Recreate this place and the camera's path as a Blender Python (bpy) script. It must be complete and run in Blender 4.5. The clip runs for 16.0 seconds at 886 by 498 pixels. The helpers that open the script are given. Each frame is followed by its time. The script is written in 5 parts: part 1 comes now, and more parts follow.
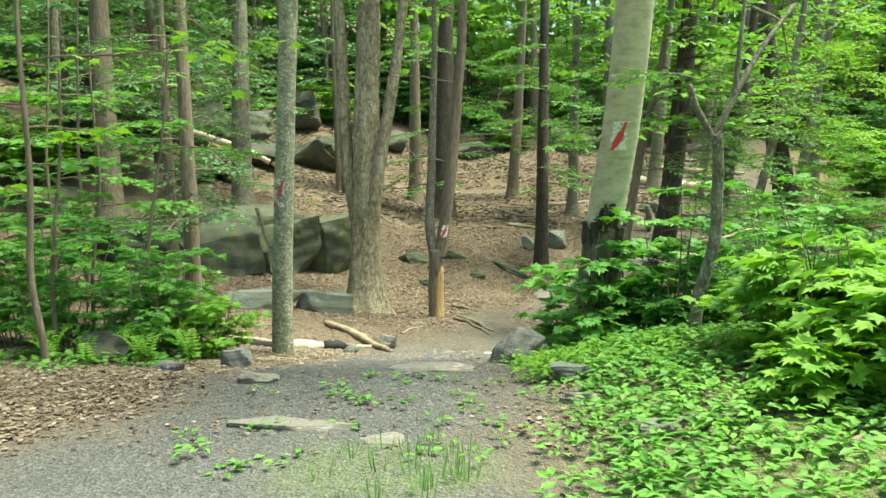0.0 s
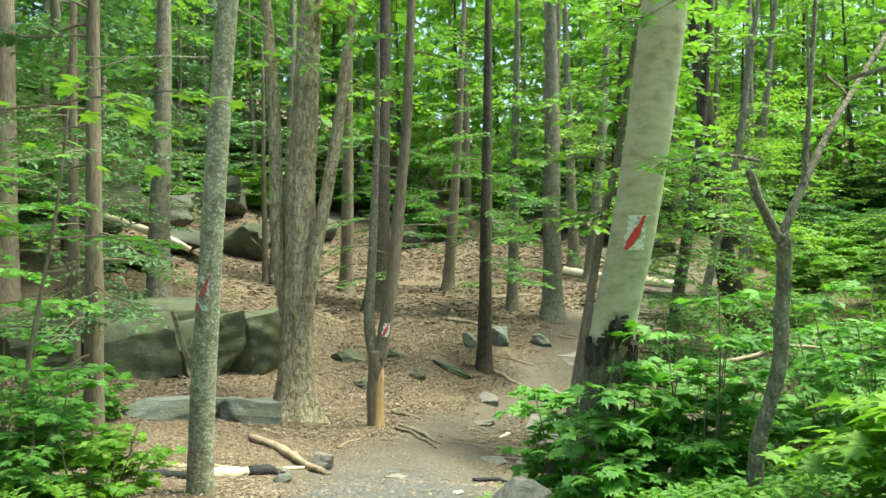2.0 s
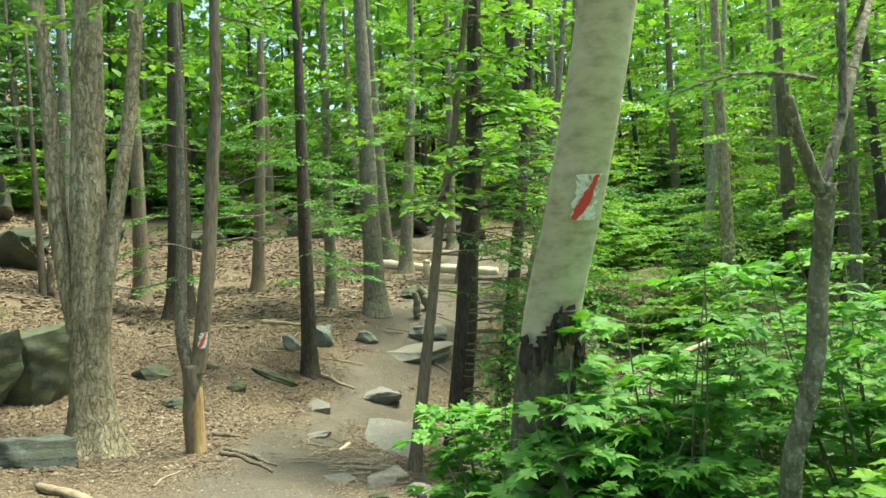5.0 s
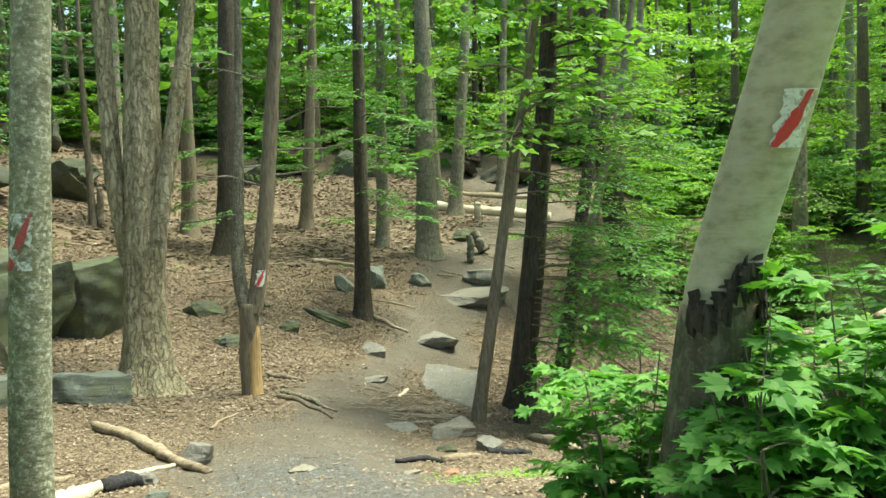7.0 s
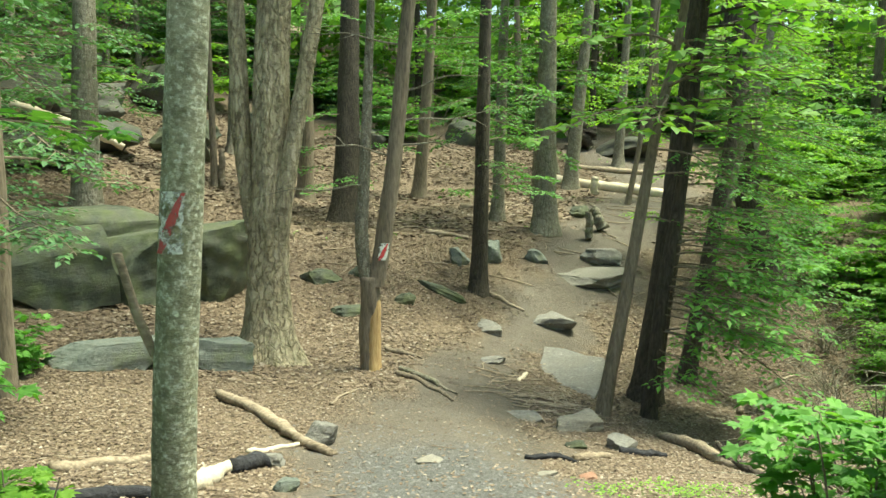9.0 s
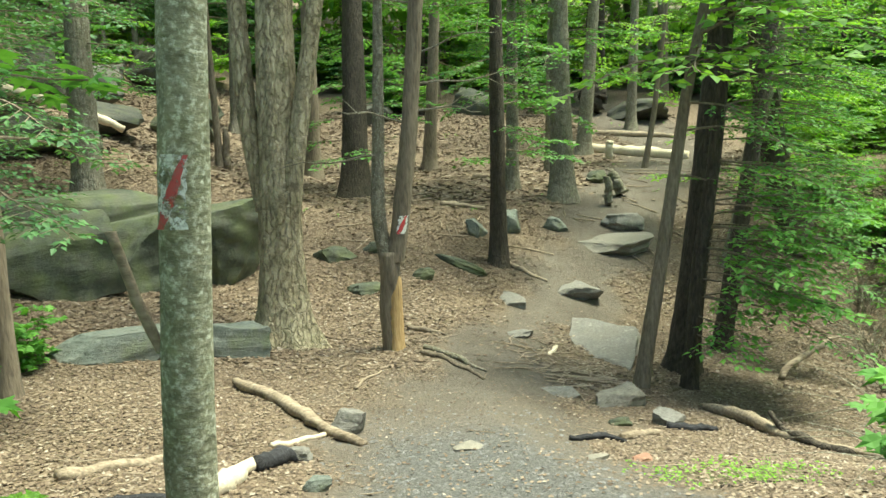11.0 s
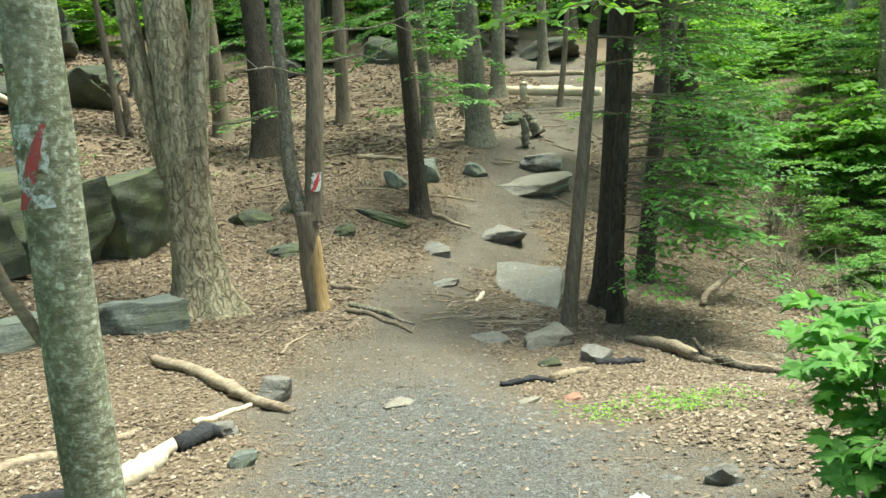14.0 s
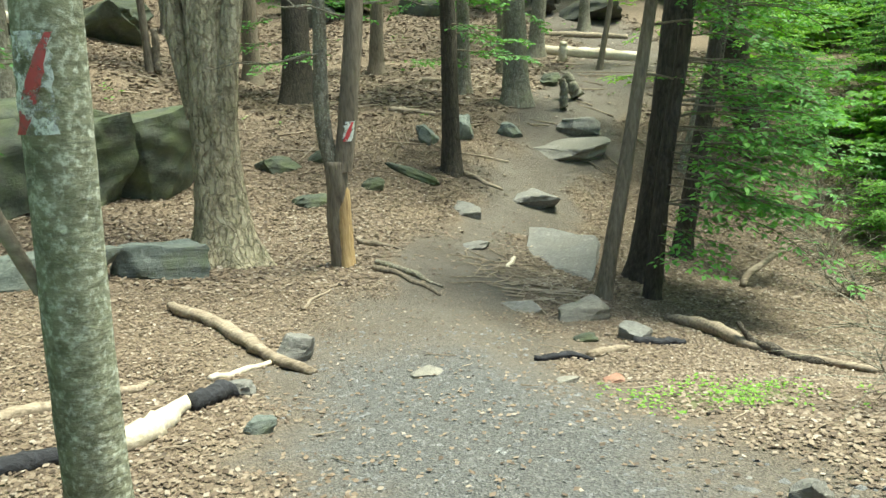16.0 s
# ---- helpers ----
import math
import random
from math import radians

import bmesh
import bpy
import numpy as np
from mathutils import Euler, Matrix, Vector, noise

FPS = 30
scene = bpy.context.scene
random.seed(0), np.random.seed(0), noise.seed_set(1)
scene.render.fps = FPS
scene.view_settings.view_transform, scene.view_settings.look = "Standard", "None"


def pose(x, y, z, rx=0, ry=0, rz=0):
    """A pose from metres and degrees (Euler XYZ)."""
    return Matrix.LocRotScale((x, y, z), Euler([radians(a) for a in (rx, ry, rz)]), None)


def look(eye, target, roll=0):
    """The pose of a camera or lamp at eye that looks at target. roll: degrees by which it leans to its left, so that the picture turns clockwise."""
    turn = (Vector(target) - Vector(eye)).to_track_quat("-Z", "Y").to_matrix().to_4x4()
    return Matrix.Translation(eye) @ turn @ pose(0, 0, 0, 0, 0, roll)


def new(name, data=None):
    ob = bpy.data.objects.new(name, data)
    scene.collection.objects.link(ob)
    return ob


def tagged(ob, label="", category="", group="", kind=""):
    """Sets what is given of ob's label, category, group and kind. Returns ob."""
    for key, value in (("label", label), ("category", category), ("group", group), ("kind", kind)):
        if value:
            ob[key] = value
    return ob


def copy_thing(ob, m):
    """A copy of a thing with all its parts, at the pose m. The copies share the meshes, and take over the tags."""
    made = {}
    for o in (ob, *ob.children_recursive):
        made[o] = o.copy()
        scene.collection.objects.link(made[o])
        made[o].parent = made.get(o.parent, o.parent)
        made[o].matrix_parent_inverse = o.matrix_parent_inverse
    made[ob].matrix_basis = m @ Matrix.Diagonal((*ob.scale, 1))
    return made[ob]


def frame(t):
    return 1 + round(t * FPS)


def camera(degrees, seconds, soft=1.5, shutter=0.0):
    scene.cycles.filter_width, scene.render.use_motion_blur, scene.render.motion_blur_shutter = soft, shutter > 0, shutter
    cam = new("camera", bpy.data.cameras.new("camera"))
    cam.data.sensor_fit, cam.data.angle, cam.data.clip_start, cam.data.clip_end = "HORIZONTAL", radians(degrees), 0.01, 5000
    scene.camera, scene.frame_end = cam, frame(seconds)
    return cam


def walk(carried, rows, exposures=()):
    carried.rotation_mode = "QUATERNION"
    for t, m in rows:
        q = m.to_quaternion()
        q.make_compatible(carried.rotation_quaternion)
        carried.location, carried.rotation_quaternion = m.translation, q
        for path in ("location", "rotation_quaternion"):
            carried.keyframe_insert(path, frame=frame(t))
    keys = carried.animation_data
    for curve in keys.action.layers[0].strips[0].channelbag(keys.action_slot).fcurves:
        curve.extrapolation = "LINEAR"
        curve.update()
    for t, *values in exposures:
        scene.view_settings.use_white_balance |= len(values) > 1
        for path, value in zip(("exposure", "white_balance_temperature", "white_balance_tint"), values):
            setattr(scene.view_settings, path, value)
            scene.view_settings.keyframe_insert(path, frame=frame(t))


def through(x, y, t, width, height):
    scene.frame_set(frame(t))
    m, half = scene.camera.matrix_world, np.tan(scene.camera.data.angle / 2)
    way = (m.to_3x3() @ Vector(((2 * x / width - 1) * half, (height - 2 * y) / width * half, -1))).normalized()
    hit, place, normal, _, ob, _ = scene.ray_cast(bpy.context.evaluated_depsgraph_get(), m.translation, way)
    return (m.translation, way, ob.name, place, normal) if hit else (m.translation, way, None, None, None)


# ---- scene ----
cam = camera(57.8, 16.0)
PATH = [
    (0, (0.0, 0.0, 1.6), (0.0, 1.992, 1.426), -1.0),
    (0.5, (-0.072, 0.348, 1.622), (-0.048, 2.341, 1.449), -0.9),
    (1, (-0.204, 0.759, 1.672), (-0.135, 2.755, 1.584), -1.1),
    (1.5, (-0.23, 1.275, 1.724), (-0.144, 3.271, 1.637), -0.4),
    (2, (-0.386, 1.702, 1.728), (-0.194, 3.692, 1.771), -0.3),
    (2.5, (-0.505, 2.07, 1.75), (-0.124, 4.033, 1.805), -1.2),
    (3, (-0.558, 2.419, 1.773), (-0.137, 4.372, 1.855), -1.4),
    (3.5, (-0.671, 2.711, 1.753), (-0.080, 4.621, 1.816), -1.7),
    (4, (-0.746, 2.887, 1.732), (-0.151, 4.796, 1.775), -1.7),
    (4.2, (-0.751, 3.02, 1.719), (-0.131, 4.921, 1.758), -2.1),
    (6.3, (-0.781, 4.288, 1.651), (-0.082, 6.163, 1.632), -3.5),
    (6.5, (-0.807, 4.382, 1.645), (-0.195, 6.285, 1.624), -3.1),
    (7, (-1.014, 4.646, 1.646), (-0.427, 6.554, 1.524), -1.7),
    (7.5, (-1.125, 4.849, 1.665), (-0.557, 6.757, 1.47), 0.2),
    (8, (-1.088, 5.107, 1.722), (-0.669, 7.054, 1.534), 0.2),
    (8.5, (-1.169, 5.298, 1.757), (-0.832, 7.260, 1.569), -0.1),
    (9, (-1.322, 5.427, 1.776), (-0.978, 7.388, 1.578), 0.4),
    (9.2, (-1.378, 5.499, 1.797), (-1.063, 7.465, 1.602), 0.9),
    (11.3, (-1.428, 6.307, 1.635), (-1.074, 8.257, 1.366), -3.1),
    (11.5, (-1.399, 6.342, 1.636), (-1.014, 8.286, 1.36), -4.1),
    (12, (-1.43, 6.418, 1.604), (-1.036, 8.342, 1.227), -5.3),
    (12.5, (-1.431, 6.445, 1.631), (-0.991, 8.355, 1.234), -4.6),
    (13, (-1.346, 6.426, 1.612), (-0.895, 8.334, 1.214), -4.0),
    (13.5, (-1.283, 6.42, 1.614), (-0.812, 8.324, 1.22), -4.5),
    (14, (-1.276, 6.447, 1.619), (-0.788, 8.346, 1.225), -5.8),
    (14.5, (-1.357, 6.531, 1.62), (-0.827, 8.419, 1.229), -4.0),
    (15, (-1.434, 6.679, 1.599), (-0.895, 8.565, 1.205), -3.0),
    (15.5, (-1.39, 6.853, 1.508), (-0.882, 8.724, 1.017), -2.1),
    (16, (-1.324, 7.064, 1.526), (-0.896, 8.955, 1.037), -2.5),
]
walk(cam, [(t, look(eye, target, roll)) for t, eye, target, roll in PATH], [(0, 1.25, 7200, -12), (4, 1.25, 7200, -12), (8, 1.12, 7300, -12), (16, 1.12, 6600, -9)])

# ---------------------------------------------------------------- world, sun
SUN_EL, SUN_ROT = radians(70), radians(85)
world = bpy.data.worlds.new("sky")
scene.world = world
world.use_nodes = True
wn = world.node_tree.nodes
sky = wn.new("ShaderNodeTexSky")
sky.sky_type = "NISHITA"
sky.sun_disc = False
sky.sun_elevation, sky.sun_rotation = SUN_EL, SUN_ROT
sky.dust_density = 3.0
world.node_tree.links.new(sky.outputs[0], wn["Background"].inputs[0])
wn["Background"].inputs[1].default_value = 0.15
sun = new("sun", bpy.data.lights.new("sun", "SUN"))
sun.data.energy = 4.2
sun.data.angle = radians(20)
sun.data.color = (1.0, 0.95, 0.86)
sd = Vector((math.sin(SUN_ROT) * math.cos(SUN_EL), math.cos(SUN_ROT) * math.cos(SUN_EL), math.sin(SUN_EL)))
sun.matrix_basis = look(sd * 50, (0, 0, 0))


# ---------------------------------------------------------------- materials
def nodes_of(name):
    m = bpy.data.materials.new(name)
    m.use_nodes = True
    nt = m.node_tree
    return m, nt, nt.nodes, nt.links, nt.nodes["Principled BSDF"]


def ramp(nt, stops, fac):
    r = nt.nodes.new("ShaderNodeValToRGB")
    while len(r.color_ramp.elements) < len(stops):
        r.color_ramp.elements.new(0.5)
    for e, (p, c) in zip(r.color_ramp.elements, stops):
        e.position, e.color = p, (*c, 1)
    nt.links.new(fac, r.inputs[0])
    return r.outputs[0]


def tex(nt, kind, scale, vec=None, detail=6.0, stretch=None, rough=0.6):
    t = nt.nodes.new("ShaderNodeTexNoise" if kind == "noise" else "ShaderNodeTexVoronoi")
    t.inputs["Scale"].default_value = scale
    if kind == "noise":
        t.inputs["Detail"].default_value = detail
        t.inputs["Roughness"].default_value = rough
    v = vec
    if v is None:
        v = nt.nodes.new("ShaderNodeTexCoord").outputs["Object"]
    if stretch:
        mp = nt.nodes.new("ShaderNodeMapping")
        mp.inputs["Scale"].default_value = stretch
        nt.links.new(v, mp.inputs[0])
        v = mp.outputs[0]
    nt.links.new(v, t.inputs["Vector"])
    return t


def mix(nt, fac, a, b, mode="MIX"):
    m = nt.nodes.new("ShaderNodeMix")
    m.data_type, m.blend_type = "RGBA", mode
    for sock, v in ((m.inputs[0], fac), (m.inputs[6], a), (m.inputs[7], b)):
        if isinstance(v, (int, float)):
            sock.default_value = v
        elif isinstance(v, tuple):
            sock.default_value = (*v, 1)
        else:
            nt.links.new(v, sock)
    return m.outputs[2]


def bump(nt, bsdf, height, strength, dist):
    b = nt.nodes.new("ShaderNodeBump")
    b.inputs["Strength"].default_value, b.inputs["Distance"].default_value = strength, dist
    nt.links.new(height, b.inputs["Height"])
    nt.links.new(b.outputs[0], bsdf.inputs["Normal"])


def bark_material(name, dark, mid, light, lichen=None, amount=0.5, furrow=1.0, stretch=(9, 9, 1.6), rings=False, plates=0.0):
    m, nt, n, l, p = nodes_of(name)
    big = tex(nt, "noise", 1.0, stretch=(1.2, 1.2, 0.7))
    fine = tex(nt, "noise", 3.0, stretch=stretch, detail=8)
    c = ramp(nt, [(0.32, dark), (0.5, mid), (0.68, light)], fine.outputs[0])
    c = mix(nt, 0.35, c, ramp(nt, [(0.35, dark), (0.65, light)], big.outputs[0]))
    if lichen:
        spots = tex(nt, "noise", 34.0, detail=5)
        mask = ramp(nt, [(0.56 - 0.1 * amount, (0, 0, 0)), (0.66, (1, 1, 1))], spots.outputs[0])
        c = mix(nt, mask, c, lichen)
        moss = tex(nt, "noise", 2.4, detail=5)
        c = mix(nt, ramp(nt, [(0.5, (0, 0, 0)), (0.75, (0.5, 0.5, 0.5))], moss.outputs[0]), c, (0.17, 0.18, 0.08))
        blotch = tex(nt, "noise", 7.0, detail=9, rough=.75)
        c = mix(nt, ramp(nt, [(0.47, (0, 0, 0)), (0.62, (0.75, 0.75, 0.75))], blotch.outputs[0]), c, mix(nt, 0.5, dark, (0.10, 0.10, 0.06)))
    h = fine.outputs[0]
    if plates:
        warp = tex(nt, "noise", 4.0, detail=7)
        vec = mix(nt, 0.22, n.new("ShaderNodeTexCoord").outputs["Object"], warp.outputs[1])
        v = tex(nt, "voronoi", plates, vec, stretch=(1, 1, .22))
        v.feature = "DISTANCE_TO_EDGE"
        crack = ramp(nt, [(0.0, (0, 0, 0)), (0.13, (1, 1, 1))], v.outputs["Distance"])
        part_of = ramp(nt, [(0.38, (0.3, 0.3, 0.3)), (0.52, (1, 1, 1))], tex(nt, "noise", 6.0, detail=6).outputs[0])
        c = mix(nt, mix(nt, part_of, crack, (1, 1, 1)), dark, c)
        h = mix(nt, 0.6, fine.outputs[0], crack)
    if rings:
        band = tex(nt, "noise", 3.0, stretch=(0.6, 0.6, 7), detail=7, rough=.7)
        c = mix(nt, ramp(nt, [(0.6, (0, 0, 0)), (0.72, (0.4, 0.4, 0.4))], band.outputs[0]), c, dark)
        h = band.outputs[0]
    l.new(c, p.inputs["Base Color"])
    p.inputs["Roughness"].default_value = 0.9
    bump(nt, p, h, 0.8 * furrow, 0.03)
    return m


BARK_LICHEN = bark_material("bark_lichen", (0.13, 0.13, 0.08), (0.27, 0.265, 0.175), (0.38, 0.375, 0.27), (0.58, 0.59, 0.48), 0.7, 0.7, (5, 5, 9))
BARK_OAK = bark_material("bark_flaky", (0.15, 0.115, 0.07), (0.46, 0.385, 0.26), (0.62, 0.55, 0.41), (0.40, 0.37, 0.2), 0.2, 1.5, plates=13.0)
BARK_BROWN = bark_material("bark_brown", (0.07, 0.055, 0.04), (0.18, 0.145, 0.105), (0.28, 0.23, 0.17), None, 0, 0.9)
BARK_DARK = bark_material("bark_dark", (0.022, 0.018, 0.014), (0.06, 0.048, 0.036), (0.12, 0.1, 0.075), None, 0, 1.2, plates=14.0)
BARK_GREY = bark_material("bark_grey", (0.085, 0.075, 0.055), (0.21, 0.185, 0.14), (0.34, 0.31, 0.245), (0.40, 0.41, 0.33), 0.2, 1.0, plates=12.0)
BARK_BEECH = bark_material("bark_beech", (0.30, 0.28, 0.17), (0.53, 0.495, 0.335), (0.64, 0.61, 0.45), None, 0.3, 0.25, (2.5, 2.5, 5), True)
BARK_FOOT = bark_material("bark_foot", (0.03, 0.026, 0.018), (0.12, 0.105, 0.07), (0.24, 0.22, 0.15), (0.2, 0.2, 0.12), 0.2, 0.8, (5, 5, 2.5))
WOOD_RAW = bark_material("raw_wood", (0.20, 0.12, 0.05), (0.40, 0.26, 0.115), (0.54, 0.39, 0.20), None, 0, 0.5, (12, 12, 1.0))
WOOD_PALE = bark_material("weathered_wood", (0.10, 0.075, 0.05), (0.27, 0.21, 0.15), (0.44, 0.37, 0.28), None, 0, 0.7, (1.2, 9, 9))
WOOD_WHITE = bark_material("split_wood", (0.40, 0.32, 0.22), (0.62, 0.54, 0.41), (0.74, 0.67, 0.55), None, 0, 0.5, (1.2, 9, 9))
WOOD_CHAR = bark_material("charred_wood", (0.008, 0.008, 0.01), (0.02, 0.02, 0.024), (0.05, 0.05, 0.06), None, 0, 1.0, (3, 9, 9))


def leaf_material(name, low, high, through=0.45, gloss=0.45):
    m, nt, n, l, p = nodes_of(name)
    g = n.new("ShaderNodeNewGeometry")
    o = n.new("ShaderNodeObjectInfo")
    c = ramp(nt, [(0.0, low), (0.6, tuple((a + b) / 2 for a, b in zip(low, high))), (1.0, high)], g.outputs["Random Per Island"])
    big = tex(nt, "noise", 0.7, detail=3)
    c = mix(nt, ramp(nt, [(0.35, (0, 0, 0)), (0.7, (0.5, 0.5, 0.5))], big.outputs[0]), c, high)
    l.new(c, p.inputs["Base Color"])
    p.inputs["Roughness"].default_value = gloss + .15
    p.inputs["Specular IOR Level"].default_value = 0.5
    t = n.new("ShaderNodeBsdfTranslucent")
    l.new(mix(nt, 1.0, c, (1.0, 1.0, 0.55), "MULTIPLY"), t.inputs[0])
    s = n.new("ShaderNodeMixShader")
    s.inputs[0].default_value = through
    l.new(p.outputs[0], s.inputs[1])
    l.new(t.outputs[0], s.inputs[2])
    l.new(s.outputs[0], n["Material Output"].inputs[0])
    return m


LEAF_BEECH = leaf_material("leaf_beech", (0.064, 0.19, 0.047), (0.147, 0.34, 0.072))
LEAF_MAPLE = leaf_material("leaf_maple", (0.074, 0.23, 0.047), (0.184, 0.42, 0.072))
LEAF_BRIGHT = leaf_material("leaf_sunny", (0.129, 0.32, 0.047), (0.294, 0.52, 0.072), 0.5)
# darker leaf green; puts the shade of the left woods into leaf colour
LEAF_DARK = leaf_material("leaf_dark", (0.051, 0.14, 0.057), (0.12, 0.27, 0.087), 0.35)
LEAF_FAR = leaf_material("leaf_far", (0.092, 0.25, 0.042), (0.239, 0.46, 0.072), 0.5)
LEAF_HERB = leaf_material("leaf_herb", (0.092, 0.26, 0.052), (0.221, 0.45, 0.082))
GRASS = leaf_material("grass_blade", (0.092, 0.22, 0.062), (0.221, 0.38, 0.122), 0.4)


def litter_material():
    m, nt, n, l, p = nodes_of("dead_leaf")
    g = n.new("ShaderNodeNewGeometry")
    c = ramp(nt, [(0.0, (0.09, 0.063, 0.044)), (0.3, (0.16, 0.113, 0.077)), (0.6, (0.235, 0.175, 0.122)), (0.9, (0.31, 0.245, 0.18)), (1.0, (0.43, 0.37, 0.30))], g.outputs["Random Per Island"])
    l.new(mix(nt, 0.3, c, tex(nt, "noise", 40.0).outputs[0], "MULTIPLY"), p.inputs["Base Color"])
    p.inputs["Roughness"].default_value = 0.75
    return m


LITTER = litter_material()


def mid_of(a, b):
    return tuple((u + v) / 2 for u, v in zip(a, b))


def rock_material(name, dark, light, moss=0.0, grain=1.0):
    m, nt, n, l, p = nodes_of(name)
    o = n.new("ShaderNodeObjectInfo")
    a = tex(nt, "noise", 2.2 * grain, detail=10, stretch=(1, 1, 4), rough=.7)
    b = tex(nt, "noise", 18.0 * grain, detail=6)
    c = ramp(nt, [(0.3, dark), (0.7, light)], a.outputs[0])
    c = mix(nt, 0.5, c, ramp(nt, [(0.35, dark), (0.65, light)], b.outputs[0]))
    c = mix(nt, ramp(nt, [(0.0, (0, 0, 0)), (1.0, (0.3, 0.3, 0.3))], o.outputs["Random"]), c, dark)
    dust = tex(nt, "noise", 1.7, detail=8, rough=.7)
    c = mix(nt, ramp(nt, [(0.42, (0, 0, 0)), (0.62, (0.6, 0.6, 0.6))], dust.outputs[0]), c, tuple(.6 * v + .4 * w for v, w in zip(mid_of(dark, light), (0.17, 0.14, 0.10))))
    vein = tex(nt, "noise", 5.0, detail=9, stretch=(.6, .6, 9), rough=.75)
    c = mix(nt, ramp(nt, [(0.30, (0.75, 0.75, 0.75)), (0.42, (0, 0, 0))], vein.outputs[0]), c, tuple(.45 * v for v in dark))
    lich = tex(nt, "noise", 7.0, detail=5)
    c = mix(nt, ramp(nt, [(0.6, (0, 0, 0)), (0.68, (0.5, 0.5, 0.5))], lich.outputs[0]), c, tuple(min(1, v * 1.35) for v in light))
    if moss:
        ms = tex(nt, "noise", 2.2, detail=6)
        c = mix(nt, ramp(nt, [(0.62 - 0.25 * moss, (0, 0, 0)), (0.72, (0.8, 0.8, 0.8))], ms.outputs[0]), c, (0.085, 0.11, 0.035))
    l.new(c, p.inputs["Base Color"])
    p.inputs["Roughness"].default_value = 0.8
    bump(nt, p, mix(nt, 0.4, mix(nt, 0.5, a.outputs[0], b.outputs[0]), vein.outputs[0]), 1.0, 0.05)
    return m


ROCK_GREY = rock_material("rock_grey", (0.10, 0.098, 0.09), (0.28, 0.272, 0.255))
ROCK_BLUE = rock_material("rock_bluish", (0.075, 0.09, 0.08), (0.20, 0.23, 0.21), 0.3)
ROCK_MOSS = rock_material("rock_mossy", (0.025, 0.033, 0.022), (0.095, 0.112, 0.085), 0.8)
ROCK_PALE = rock_material("rock_pale", (0.15, 0.14, 0.12), (0.31, 0.29, 0.25))
ROCK_DARK = rock_material("rock_dark", (0.022, 0.026, 0.022), (0.09, 0.098, 0.082), 0.4)
ROCK_RED = rock_material("rock_reddish", (0.22, 0.11, 0.075), (0.38, 0.21, 0.15))
SHALE = rock_material("shale_chip", (0.08, 0.082, 0.086), (0.25, 0.25, 0.252))


def ground_material():
    m, nt, n, l, p = nodes_of("forest_ground")
    at = n.new("ShaderNodeVertexColor")
    at.layer_name = "zones"
    sp = n.new("ShaderNodeSeparateColor")
    l.new(at.outputs[0], sp.inputs[0])
    fine = tex(nt, "noise", 30.0, detail=8)
    big = tex(nt, "noise", 0.9, detail=6)
    cell = tex(nt, "voronoi", 26.0)
    leaf = ramp(nt, [(0.0, (0.08, 0.055, 0.037)), (0.45, (0.17, 0.125, 0.085)), (1.0, (0.33, 0.26, 0.18))], cell.outputs["Color"])
    leaf = mix(nt, 0.5, leaf, ramp(nt, [(0.3, (0.07, 0.05, 0.034)), (0.7, (0.26, 0.195, 0.135))], fine.outputs[0]))
    dirt = ramp(nt, [(0.3, (0.07, 0.057, 0.044)), (0.5, (0.115, 0.096, 0.076)), (0.75, (0.20, 0.173, 0.143))], fine.outputs[0])
    dirt = mix(nt, ramp(nt, [(0.4, (0, 0, 0)), (0.65, (0.5, 0.5, 0.5))], big.outputs[0]), dirt, (0.18, 0.16, 0.135))
    peb = tex(nt, "voronoi", 55.0)
    grav = ramp(nt, [(0.0, (0.05, 0.051, 0.053)), (0.5, (0.09, 0.089, 0.087)), (1.0, (0.20, 0.197, 0.19))], peb.outputs["Color"])
    grav = mix(nt, 0.4, grav, ramp(nt, [(0.35, (0.07, 0.068, 0.067)), (0.7, (0.22, 0.213, 0.20))], fine.outputs[0]))
    moss = ramp(nt, [(0.3, (0.07, 0.11, 0.03)), (0.7, (0.20, 0.26, 0.09))], fine.outputs[0])
    c = mix(nt, sp.outputs[0], leaf, dirt)
    c = mix(nt, sp.outputs[1], c, grav)
    c = mix(nt, sp.outputs[2], c, moss)
    l.new(c, p.inputs["Base Color"])
    p.inputs["Roughness"].default_value = 0.95
    bump(nt, p, mix(nt, 0.5, fine.outputs[0], peb.outputs["Distance"]), 1.0, 0.04)
    return m


GROUND = ground_material()


def paint_material(name, colour, wear=(18, .62)):
    m, nt, n, l, p = nodes_of(name)
    a = tex(nt, "noise", 30.0, detail=6)
    l.new(mix(nt, ramp(nt, [(0.5, (0, 0, 0)), (0.66, (0.65, 0.65, 0.65))], a.outputs[0]), colour, tuple(0.45 * v + 0.08 for v in colour)), p.inputs["Base Color"])
    p.inputs["Roughness"].default_value = 0.6
    worn = tex(nt, "noise", wear[0], detail=8, rough=.75)
    l.new(ramp(nt, [(wear[1] - .05, (1, 1, 1)), (wear[1] + .05, (0, 0, 0))], worn.outputs[0]), p.inputs["Alpha"])
    bump(nt, p, a.outputs[0], 0.3, 0.005)
    return m


